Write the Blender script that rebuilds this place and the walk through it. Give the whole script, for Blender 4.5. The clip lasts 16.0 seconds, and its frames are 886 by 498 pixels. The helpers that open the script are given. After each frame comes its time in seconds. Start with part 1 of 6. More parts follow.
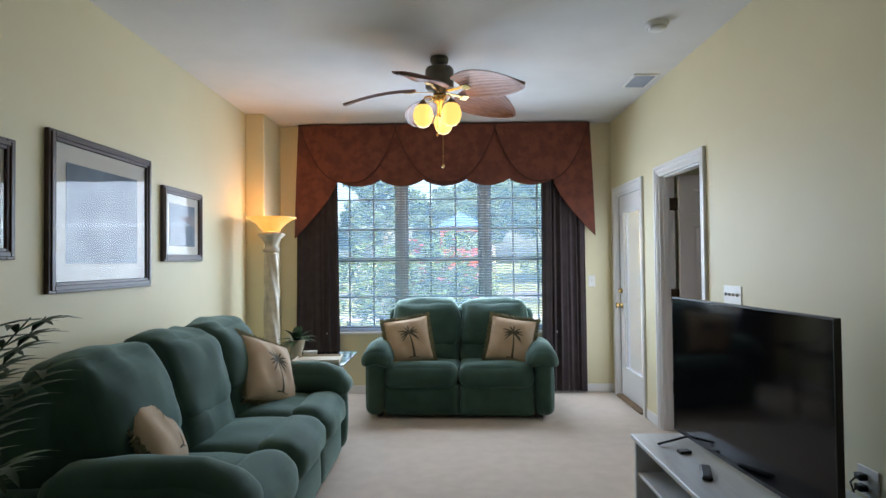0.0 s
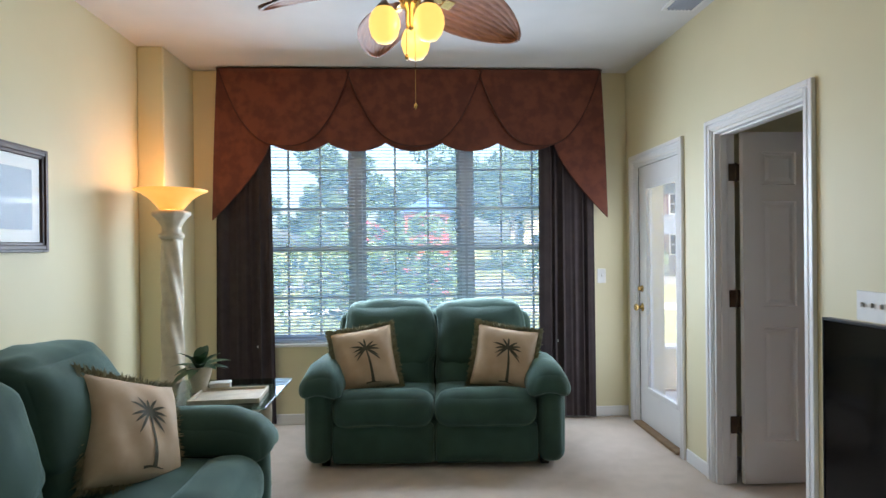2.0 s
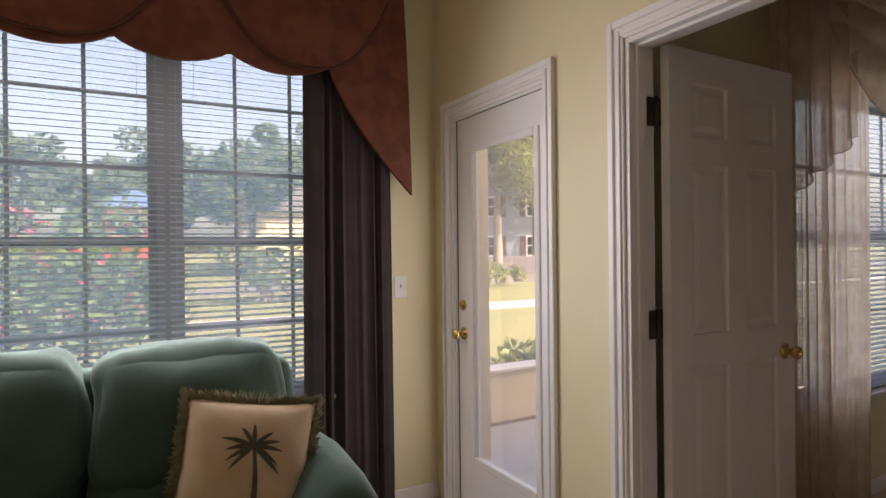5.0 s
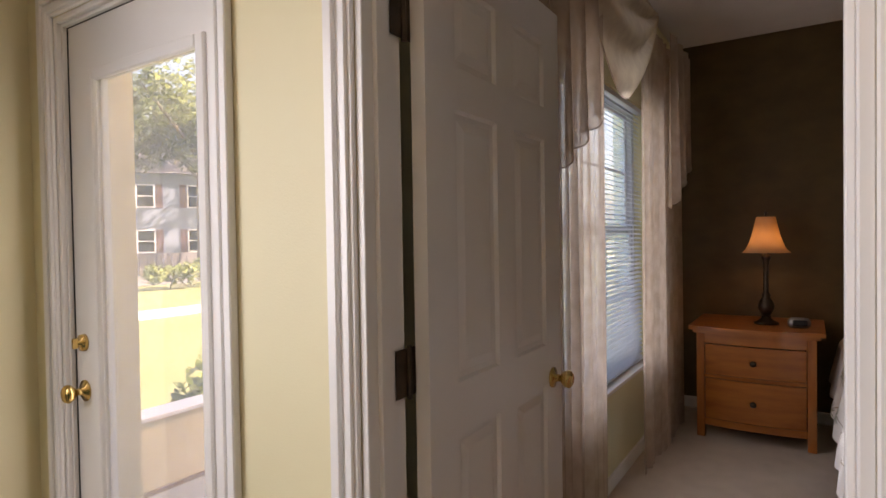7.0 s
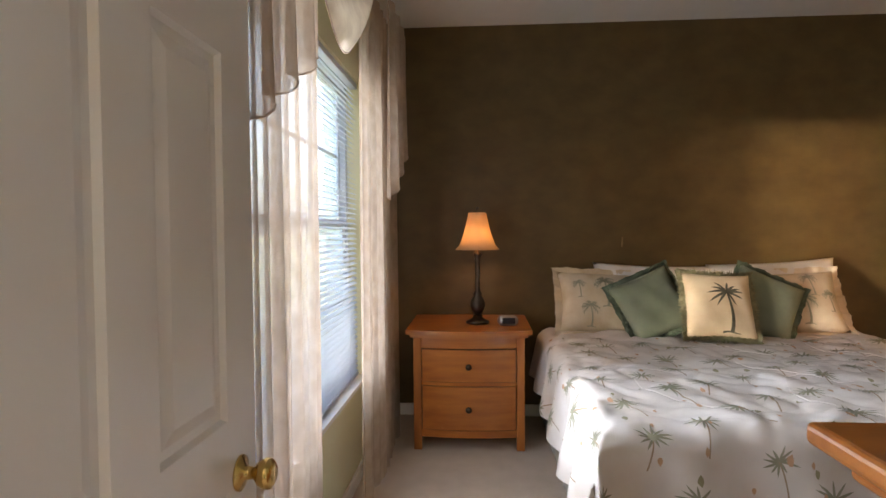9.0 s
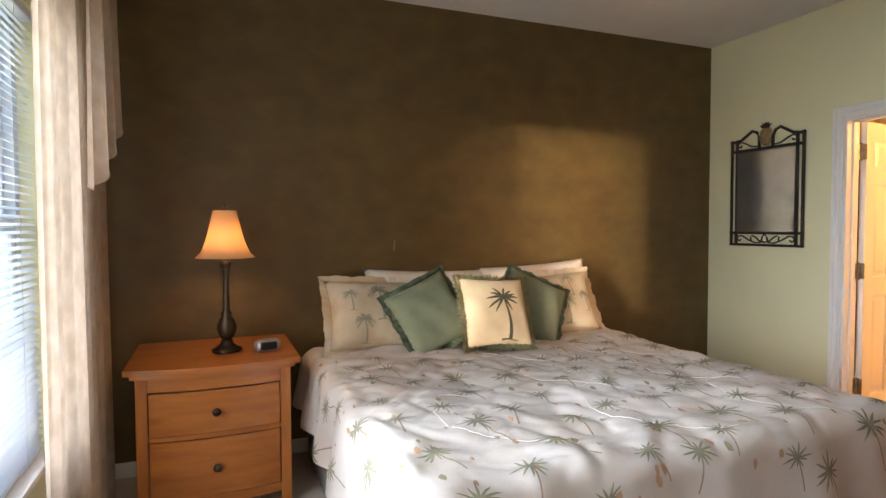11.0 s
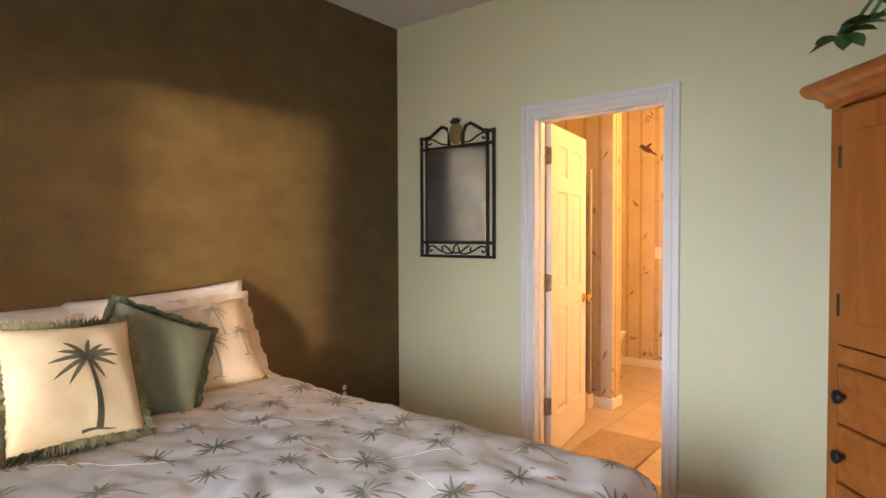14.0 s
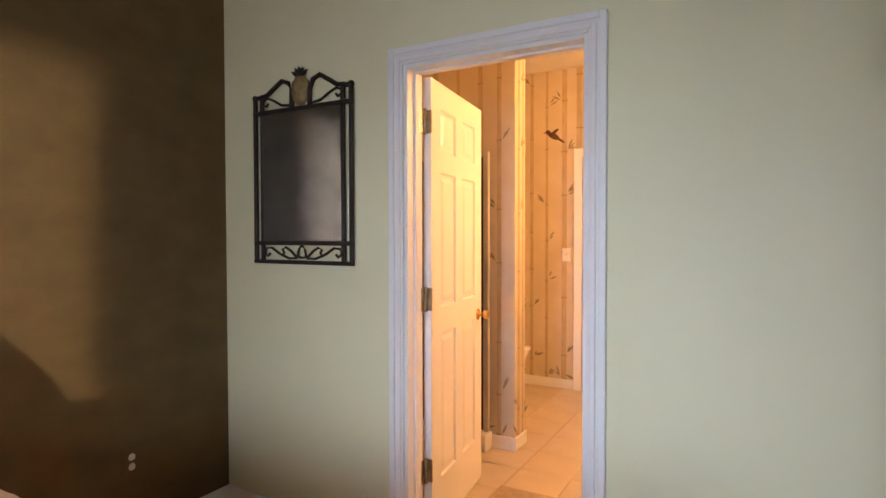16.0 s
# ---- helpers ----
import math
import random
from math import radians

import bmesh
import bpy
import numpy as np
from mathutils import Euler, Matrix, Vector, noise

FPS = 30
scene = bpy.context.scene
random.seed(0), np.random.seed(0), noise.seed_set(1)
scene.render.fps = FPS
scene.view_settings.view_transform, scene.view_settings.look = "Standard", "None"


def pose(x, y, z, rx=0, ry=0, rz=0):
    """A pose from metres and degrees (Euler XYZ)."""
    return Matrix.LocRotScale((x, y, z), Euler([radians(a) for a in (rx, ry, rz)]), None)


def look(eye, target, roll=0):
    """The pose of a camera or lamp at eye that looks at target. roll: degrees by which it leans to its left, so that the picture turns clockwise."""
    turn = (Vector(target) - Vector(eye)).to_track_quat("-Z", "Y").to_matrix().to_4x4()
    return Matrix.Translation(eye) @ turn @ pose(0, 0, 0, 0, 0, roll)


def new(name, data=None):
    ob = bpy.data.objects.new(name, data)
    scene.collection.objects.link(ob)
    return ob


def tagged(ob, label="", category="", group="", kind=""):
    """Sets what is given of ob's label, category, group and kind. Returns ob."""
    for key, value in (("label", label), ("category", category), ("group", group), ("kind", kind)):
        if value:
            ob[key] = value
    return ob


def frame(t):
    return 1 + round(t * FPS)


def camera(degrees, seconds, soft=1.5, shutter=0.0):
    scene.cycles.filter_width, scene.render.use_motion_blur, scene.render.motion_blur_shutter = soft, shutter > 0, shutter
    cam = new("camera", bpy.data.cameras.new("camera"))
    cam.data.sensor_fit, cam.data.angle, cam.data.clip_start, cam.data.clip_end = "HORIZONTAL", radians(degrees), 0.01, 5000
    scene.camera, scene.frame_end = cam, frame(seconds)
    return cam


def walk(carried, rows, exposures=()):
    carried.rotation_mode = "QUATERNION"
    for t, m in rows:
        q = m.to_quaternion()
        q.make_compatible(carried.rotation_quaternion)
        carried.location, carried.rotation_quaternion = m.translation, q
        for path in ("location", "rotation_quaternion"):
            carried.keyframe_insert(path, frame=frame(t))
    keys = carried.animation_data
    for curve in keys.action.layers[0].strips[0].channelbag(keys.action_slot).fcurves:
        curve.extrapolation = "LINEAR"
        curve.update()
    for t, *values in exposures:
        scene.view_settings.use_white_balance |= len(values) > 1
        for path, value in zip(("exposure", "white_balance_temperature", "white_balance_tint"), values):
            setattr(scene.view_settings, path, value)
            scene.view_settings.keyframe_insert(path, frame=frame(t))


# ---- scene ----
cam = camera(75.4, 16.0)
PATH = [
    (0, (0.103, -0.016, 1.373), (0.085, 1.984, 1.416), -0.6),
    (0.5, (0.082, 0.339, 1.375), (0.097, 2.338, 1.401), -0.5),
    (1, (0.06, 0.703, 1.371), (0.096, 2.703, 1.382), -0.5),
    (1.5, (0.042, 1.027, 1.393), (0.106, 3.026, 1.392), -0.5),
    (2, (0.05, 1.379, 1.395), (0.159, 3.376, 1.39), -0.6),
    (2.5, (0.055, 1.713, 1.39), (0.234, 3.705, 1.386), -0.6),
    (3, (0.052, 2.054, 1.388), (0.328, 4.035, 1.38), -0.7),
    (3.2, (0.06, 2.184, 1.39), (0.381, 4.158, 1.382), -0.7),
    (4.2, (0.185, 2.83, 1.366), (0.853, 4.715, 1.361), -0.7),
    (5.3, (0.395, 3.372, 1.347), (1.471, 5.058, 1.342), -0.7),
    (5.5, (0.461, 3.445, 1.344), (1.597, 5.091, 1.336), -0.8),
    (6, (0.65, 3.628, 1.343), (1.99, 5.112, 1.325), -0.8),
    (6.5, (0.826, 3.779, 1.346), (2.351, 5.073, 1.322), -0.9),
    (7, (0.983, 3.913, 1.356), (2.664, 4.996, 1.318), -0.9),
    (7.5, (1.14, 4.036, 1.358), (2.95, 4.884, 1.315), -0.9),
    (8, (1.332, 4.102, 1.348), (3.239, 4.703, 1.295), -0.7),
    (8.5, (1.515, 4.132, 1.35), (3.48, 4.501, 1.291), -0.6),
    (9, (1.655, 4.156, 1.349), (3.65, 4.286, 1.285), -0.4),
    (9.5, (1.797, 4.192, 1.356), (3.794, 4.096, 1.287), -0.4),
    (10, (1.951, 4.232, 1.369), (3.923, 3.904, 1.297), -0.3),
    (10.2, (2.014, 4.244, 1.378), (3.969, 3.832, 1.3), -0.2),
    (11.2, (2.32, 4.215, 1.376), (4.145, 3.397, 1.302), -0.3),
    (12.3, (2.626, 3.99, 1.369), (4.256, 2.834, 1.301), -0.4),
    (12.5, (2.677, 3.943, 1.372), (4.266, 2.732, 1.304), -0.3),
    (13, (2.795, 3.822, 1.373), (4.276, 2.48, 1.306), -0.2),
    (13.5, (2.93, 3.645, 1.377), (4.289, 2.179, 1.319), -0.3),
    (14, (3.055, 3.449, 1.38), (4.293, 1.879, 1.327), -0.2),
    (14.5, (3.188, 3.246, 1.373), (4.316, 1.595, 1.325), -0.2),
    (15, (3.3, 3.022, 1.368), (4.358, 1.325, 1.323), -0.3),
    (15.5, (3.371, 2.762, 1.359), (4.379, 1.036, 1.308), -0.2),
    (16, (3.431, 2.476, 1.361), (4.403, 0.729, 1.311), -0.1),
]
EXPOSURES = [(0, 2.3, 6300, 14), (3.0, 2.25, 6500, 14), (5.5, 1.55, 8600, 33), (6.0, 1.65, 8600, 32), (6.5, 1.95, 8600, 31), (7.0, 2.1, 8400, 29), (8.0, 2.9, 9000, 30), (8.5, 3.3, 9300, 32), (9.0, 3.15, 7900, 20), (10.0, 3.3, 7700, 17), (12.5, 3.85, 8000, 18), (16.0, 3.55, 6900, 23)]
walk(cam, [(t, look(eye, target, roll)) for t, eye, target, roll in PATH], EXPOSURES)

# ---- world and sun ----
SUN_EL, SUN_AZ = 42.0, 150.0  # elevation; azimuth east of north
world = bpy.data.worlds.new("sky_world")
scene.world = world
world.use_nodes = True
wn = world.node_tree.nodes
sky = wn.new("ShaderNodeTexSky")
sky.sky_type = "NISHITA"
sky.sun_disc = False
sky.dust_density, sky.ozone_density = 4.0, 1.0
sky.sun_elevation = radians(SUN_EL)
sky.sun_rotation = radians(SUN_AZ)
wn["Background"].inputs["Strength"].default_value = 0.15
world.node_tree.links.new(sky.outputs["Color"], wn["Background"].inputs["Color"])
sun = new("sun", bpy.data.lights.new("sun", "SUN"))
sun.data.energy, sun.data.angle, sun.data.color = 5.0, radians(0.6), (1.0, 0.95, 0.86)
sun_dir = Vector((math.sin(radians(SUN_AZ)) * math.cos(radians(SUN_EL)), math.cos(radians(SUN_AZ)) * math.cos(radians(SUN_EL)), math.sin(radians(SUN_EL))))
sun.matrix_world = look(sun_dir * 30, (0, 0, 0))


def lamp(name, place, watts, colour, radius=0.04):
    ob = new(name, bpy.data.lights.new(name, "POINT"))
    ob.data.energy, ob.data.color, ob.data.shadow_soft_size = watts, colour, radius
    ob.location = place
    return ob


def window_lamp(name, place, target, w, h, watts, colour, spread=180):
    """Area lamp at a window: the sky's daylight in its opening, or an added beam."""
    ob = new(name, bpy.data.lights.new(name, "AREA"))
    ob.data.spread = radians(spread)
    ob.data.shape, ob.data.size, ob.data.size_y, ob.data.energy, ob.data.color = "RECTANGLE", w, h, watts, colour
    ob.matrix_world = look(place, target)
    return ob


for z in (1.12, 1.57, 2.0):
    window_lamp("skylight_living", (0.02, 5.90, z), (0.02, 0.0, z - 1.9), 2.1, 0.48, 5.0, (0.70, 0.85, 1.0), 168)
for z in (0.85, 1.35, 1.80):
    window_lamp("skylight_bedroom", (3.92, 4.71, z), (3.92, 0, z - 1.15), 0.62, 0.45, 0.37, (0.60, 0.79, 1.0), 60)
window_lamp("skylight_bedroom_sheers", (3.975, 4.802, 1.35), (3.975, 0, 1.35), 1.6, 1.55, 2.1, (0.72, 0.86, 1.0))
# added narrow beams, no known source, throw the bright patch on the brown wall
for x, w, watts in ((3.93, 0.58, 0.27), (4.35, 0.50, 0.10)):
    window_lamp("wall_patch_beam", (x, 4.60, 1.36), (x + 1.0, 4.60 - 1.56, 1.363), w, 1.40, watts, (1.0, 0.97, 0.86), 2.2)
window_lamp("skylight_patio_door", (1.83, 5.45, 1.07), (-3, 5.45, 1.07), 0.45, 1.5, 1.8, (0.8, 0.9, 1.0))

# ---- materials ----
def material(name, colour, colour2=None, rough=0.6, metal=0.0, scale=6.0, bump=0.0, bump_scale=250.0, sheen=0.0, contrast=(0.35, 0.65), stretch=None, coat=0.0, detail=4.0, island=0.0):
    m = bpy.data.materials.new(name)
    m.use_nodes = True
    n, l = m.node_tree.nodes, m.node_tree.links
    b = n["Principled BSDF"]
    b.inputs["Roughness"].default_value, b.inputs["Metallic"].default_value = rough, metal
    if sheen:
        b.inputs["Sheen Weight"].default_value, b.inputs["Sheen Roughness"].default_value = sheen, 0.4
        b.inputs["Sheen Tint"].default_value = (*[min(1.0, c ** 0.35) for c in colour], 1)
    if coat:
        b.inputs["Coat Weight"].default_value, b.inputs["Coat Roughness"].default_value = coat, 0.12
    co = n.new("ShaderNodeTexCoord").outputs["Object"]
    if stretch:
        mp = n.new("ShaderNodeMapping")
        mp.inputs["Scale"].default_value = stretch
        l.new(co, mp.inputs["Vector"])
        co = mp.outputs["Vector"]
    c2 = colour2 or tuple(c * 0.86 for c in colour)
    big = n.new("ShaderNodeTexNoise")
    big.inputs["Scale"].default_value, big.inputs["Detail"].default_value = scale, detail
    l.new(co, big.inputs["Vector"])
    ramp = n.new("ShaderNodeValToRGB")
    ramp.color_ramp.elements[0].position, ramp.color_ramp.elements[1].position = contrast
    ramp.color_ramp.elements[0].color, ramp.color_ramp.elements[1].color = (*c2, 1), (*colour, 1)
    l.new(big.outputs["Fac"], ramp.inputs["Fac"])
    out = ramp.outputs["Color"]
    if island:
        rnd = n.new("ShaderNodeNewGeometry").outputs["Random Per Island"]
        hsv = n.new("ShaderNodeHueSaturation")
        mr = n.new("ShaderNodeMapRange")
        mr.inputs["To Min"].default_value, mr.inputs["To Max"].default_value = 1 - island, 1 + island
        l.new(rnd, mr.inputs["Value"])
        l.new(mr.outputs["Result"], hsv.inputs["Value"])
        l.new(out, hsv.inputs["Color"])
        out = hsv.outputs["Color"]
    l.new(out, b.inputs["Base Color"])
    if bump:
        fine = n.new("ShaderNodeTexNoise")
        fine.inputs["Scale"].default_value, fine.inputs["Detail"].default_value = bump_scale, 3
        l.new(co, fine.inputs["Vector"])
        bp = n.new("ShaderNodeBump")
        bp.inputs["Strength"].default_value, bp.inputs["Distance"].default_value = bump, 0.002
        l.new(fine.outputs["Fac"], bp.inputs["Height"])
        l.new(bp.outputs["Normal"], b.inputs["Normal"])
    return m


def glowing(name, colour, glow, strength, rough=0.4, transmission=0.0):
    m = material(name, colour, rough=rough)
    b = m.node_tree.nodes["Principled BSDF"]
    b.inputs["Emission Color"].default_value, b.inputs["Emission Strength"].default_value = (*glow, 1), strength
    return m


def clear_glass(name, tint=(1, 1, 1), rough=0.0, gloss=0.85):
    m = bpy.data.materials.new(name)
    m.use_nodes = True
    n, l = m.node_tree.nodes, m.node_tree.links
    n.remove(n["Principled BSDF"])
    tr, gl, mix, fr, pw, ad = (n.new(k) for k in ("ShaderNodeBsdfTransparent", "ShaderNodeBsdfGlossy", "ShaderNodeMixShader", "ShaderNodeLayerWeight", "ShaderNodeMath", "ShaderNodeMath"))
    tr.inputs["Color"].default_value = (*tint, 1)
    gl.inputs["Roughness"].default_value = rough
    fr.inputs["Blend"].default_value = 0.5
    pw.operation, ad.operation = "POWER", "MULTIPLY_ADD"
    pw.inputs[1].default_value, ad.inputs[1].default_value, ad.inputs[2].default_value = 4.0, gloss, 0.035
    l.new(fr.outputs["Facing"], pw.inputs[0])
    l.new(pw.outputs["Value"], ad.inputs[0])
    l.new(ad.outputs["Value"], mix.inputs["Fac"])
    l.new(tr.outputs["BSDF"], mix.inputs[1])
    l.new(gl.outputs["BSDF"], mix.inputs[2])
    l.new(mix.outputs["Shader"], n["Material Output"].inputs["Surface"])
    return m


def sheer(name, colour, colour2, opaque, through_light=0.5):
    """Thin woven cloth: part see-through, part translucent."""
    m = bpy.data.materials.new(name)
    m.use_nodes = True
    n, l = m.node_tree.nodes, m.node_tree.links
    n.remove(n["Principled BSDF"])
    co = n.new("ShaderNodeTexCoord").outputs["Object"]
    no = n.new("ShaderNodeTexNoise")
    no.inputs["Scale"].default_value, no.inputs["Detail"].default_value = 14, 6
    l.new(co, no.inputs["Vector"])
    ramp = n.new("ShaderNodeValToRGB")
    ramp.color_ramp.elements[0].color, ramp.color_ramp.elements[1].color = (*colour2, 1), (*colour, 1)
    ramp.color_ramp.elements[0].position, ramp.color_ramp.elements[1].position = 0.35, 0.65
    l.new(no.outputs["Fac"], ramp.inputs["Fac"])
    df, tl, tr, m1, m2 = (n.new(k) for k in ("ShaderNodeBsdfDiffuse", "ShaderNodeBsdfTranslucent", "ShaderNodeBsdfTransparent", "ShaderNodeMixShader", "ShaderNodeMixShader"))
    l.new(ramp.outputs["Color"], df.inputs["Color"])
    l.new(ramp.outputs["Color"], tl.inputs["Color"])
    m1.inputs["Fac"].default_value, m2.inputs["Fac"].default_value = through_light, opaque
    l.new(df.outputs["BSDF"], m1.inputs[1])
    l.new(tl.outputs["BSDF"], m1.inputs[2])
    l.new(tr.outputs["BSDF"], m2.inputs[1])
    l.new(m1.outputs["Shader"], m2.inputs[2])
    l.new(m2.outputs["Shader"], n["Material Output"].inputs["Surface"])
    return m


YELLOW = material("yellow_wall_paint", (0.73, 0.665, 0.44), (0.70, 0.635, 0.415), rough=0.55, scale=1.5, bump=0.25, bump_scale=220)
GREENISH = material("pale_green_wall_paint", (0.75, 0.715, 0.48), (0.72, 0.685, 0.455), rough=0.55, scale=1.5, bump=0.25, bump_scale=220)
BROWN = material("brown_faux_paint", (0.145, 0.090, 0.029), (0.076, 0.045, 0.013), rough=0.55, scale=5, bump=0.35, bump_scale=90, contrast=(0.2, 0.8), detail=14, stretch=(1.0, 1.0, 1.5))
CEILING = material("ceiling_paint", (0.74, 0.73, 0.72), (0.70, 0.69, 0.68), rough=0.9, scale=3, bump=0.6, bump_scale=120)
TRIM = material("white_gloss_paint", (0.80, 0.79, 0.78), (0.77, 0.76, 0.75), rough=0.32, scale=4, bump=0.05, bump_scale=60)
CARPET = material("beige_carpet", (0.62, 0.52, 0.435), (0.565, 0.472, 0.39), rough=1.0, scale=9, bump=1.0, bump_scale=420, sheen=0.3)
SUEDE = material("green_microfibre", (0.034, 0.083, 0.062), (0.022, 0.057, 0.043), rough=0.85, scale=5, bump=0.3, bump_scale=500, sheen=0.95)
CURTAIN = material("dark_taupe_curtain", (0.048, 0.035, 0.037), (0.036, 0.026, 0.028), rough=0.95, scale=12, bump=0.3, sheen=0.05)
RUST = material("rust_floral_fabric", (0.17, 0.048, 0.027), (0.115, 0.032, 0.019), rough=0.85, scale=11, bump=0.4, bump_scale=500, detail=7, contrast=(0.4, 0.6))
BRASS = material("aged_brass", (0.75, 0.52, 0.20), (0.6, 0.4, 0.14), rough=0.22, metal=1.0, scale=20)
NICKEL = material("worn_nickel", (0.45, 0.40, 0.30), (0.30, 0.27, 0.20), rough=0.3, metal=1.0, scale=25)
BRONZE = material("dark_bronze", (0.10, 0.075, 0.055), (0.06, 0.045, 0.035), rough=0.35, metal=0.9, scale=20)
PINE = material("honey_pine", (0.49, 0.165, 0.034), (0.34, 0.100, 0.020), rough=0.32, scale=4, stretch=(6, 6, 0.8), bump=0.08, bump_scale=60, coat=0.3, contrast=(0.3, 0.7), detail=6)
PINE_H = material("honey_pine_across", (0.50, 0.168, 0.035), (0.34, 0.100, 0.020), rough=0.3, scale=4, stretch=(6, 0.8, 6), bump=0.08, bump_scale=60, coat=0.3, contrast=(0.3, 0.7), detail=6)
BLACKPLASTIC = material("black_plastic", (0.012, 0.012, 0.014), (0.01, 0.01, 0.01), rough=0.3)
SCREEN = material("dark_glossy_screen", (0.004, 0.004, 0.005), (0.004, 0.004, 0.005), rough=0.08, scale=2)
SCREEN.node_tree.nodes["Principled BSDF"].inputs["Specular IOR Level"].default_value = 0.22
GREYWOOD = material("grey_laminate", (0.56, 0.58, 0.59), (0.50, 0.52, 0.53), rough=0.35, stretch=(8, 1, 8), scale=5)
DARKFRAME = material("dark_walnut_frame", (0.060, 0.030, 0.020), (0.035, 0.018, 0.012), rough=0.4, scale=18)
WHITEPLASTIC = material("white_plastic", (0.78, 0.77, 0.74), rough=0.35)
GLASS = clear_glass("window_glass")


def haze_veil(glass, share, tint):
    """Mixes a tinted translucent veil into a pane, imitating the glare haze over the view."""
    n, l = glass.node_tree.nodes, glass.node_tree.links
    veil, mix = n.new("ShaderNodeBsdfTranslucent"), n.new("ShaderNodeMixShader")
    veil.inputs["Color"].default_value = (*tint, 1)
    mix.inputs["Fac"].default_value = share
    surface = n["Material Output"].inputs["Surface"]
    l.new(surface.links[0].from_socket, mix.inputs[1])
    l.new(veil.outputs["BSDF"], mix.inputs[2])
    l.new(mix.outputs["Shader"], surface)


# bluish share stands in for bright haze at the windows
haze_veil(GLASS, 0.27, (0.54, 0.80, 1.0))
DOORGLASS = clear_glass("hazy_door_glass")
haze_veil(DOORGLASS, 0.17, (0.80, 0.90, 1.0))
# white slats and vinyl, with the blue cast of the daylight put into their colour
BLIND = sheer("blue_cast_white_slat", (0.78, 0.85, 0.94), (0.76, 0.83, 0.92), 0.93, 0.55)
VINYL = material("blue_cast_white_vinyl", (0.58, 0.63, 0.71), rough=0.4, scale=3)
EXTERIOR = material("beige_stucco", (0.72, 0.62, 0.42), (0.66, 0.56, 0.37), rough=0.9, bump=0.5, bump_scale=150)
GREENPOT = material("sage_cotton", (0.18, 0.21, 0.145), (0.145, 0.175, 0.12), rough=0.9, scale=9, bump=0.4, bump_scale=500, sheen=0.2)
FRINGE = material("olive_fringe", (0.27, 0.255, 0.15), (0.17, 0.16, 0.09), rough=0.95, scale=40)
TAN = material("tan_print_fabric", (0.56, 0.43, 0.30), (0.47, 0.345, 0.225), rough=0.9, scale=7, bump=0.3, bump_scale=500)
PALMINK = material("palm_print", (0.085, 0.085, 0.06), (0.06, 0.055, 0.035), rough=0.9, scale=30)

# ---- building helpers ----
def part(name, bm, mat, parent=None, label="", smooth=False):
    me = bpy.data.meshes.new(name)
    bmesh.ops.recalc_face_normals(bm, faces=bm.faces)
    bm.to_mesh(me)
    bm.free()
    for m in mat if isinstance(mat, (list, tuple)) else (mat,):
        me.materials.append(m)
    if smooth:
        for p in me.polygons:
            p.use_smooth = True
    ob = new(name, me)
    if parent is not None:
        ob.parent = parent
    if label:
        ob["label"] = label
    return ob


def thing(name, m, label, category, group="", kind=""):
    ob = new(name)
    ob.empty_display_size = 0.1
    ob.matrix_world = m
    return tagged(ob, label, category, group, kind)


def add_box(bm, x0, x1, y0, y1, z0, z1, bevel=0.0, segs=2):
    vs = [bm.verts.new((x, y, z)) for z in (z0, z1) for y in (y0, y1) for x in (x0, x1)]
    fs = [bm.faces.new([vs[i] for i in f]) for f in ((0, 2, 3, 1), (4, 5, 7, 6), (0, 1, 5, 4), (2, 6, 7, 3), (0, 4, 6, 2), (1, 3, 7, 5))]
    if bevel:
        es = list({e for f in fs for e in f.edges})
        bmesh.ops.bevel(bm, geom=es, offset=bevel, segments=segs, affect="EDGES", profile=0.5)
    return bm


def box(x0, x1, y0, y1, z0, z1, bevel=0.0, segs=2):
    return add_box(bmesh.new(), x0, x1, y0, y1, z0, z1, bevel, segs)


def boxes(*rows, bevel=0.0):
    bm = bmesh.new()
    for r in rows:
        add_box(bm, *r, bevel=bevel)
    return bm


def add_grid(bm, nu, nv, fn, close_u=False, close_v=False):
    """A sheet of nu x nv points fn(u, v), u and v from 0 to 1."""
    vs = [[bm.verts.new(fn(i / (nu if close_u else nu - 1), j / (nv if close_v else nv - 1))) for j in range(nv)] for i in range(nu)]
    for i in range(nu if close_u else nu - 1):
        for j in range(nv if close_v else nv - 1):
            bm.faces.new((vs[i][j], vs[(i + 1) % nu][j], vs[(i + 1) % nu][(j + 1) % nv], vs[i][(j + 1) % nv]))
    return vs


def lathe(profile, n=28, cap=True, twist=None):
    """Turned shape: profile of (radius, z); twist(r, a, z) may change the radius."""
    bm = bmesh.new()
    k = len(profile)

    def at(u, v):
        r, z = profile[min(k - 1, round(v * (k - 1)))]
        a = u * 2 * math.pi
        if twist:
            r = twist(r, a, z)
        return (r * math.cos(a), r * math.sin(a), z)
    vs = add_grid(bm, n, k, at, close_u=True)
    if cap:
        for j in (0, k - 1):
            if profile[j][0] > 1e-4:
                bm.faces.new([row[j] for row in vs])
    bmesh.ops.remove_doubles(bm, verts=bm.verts, dist=1e-5)
    return bm


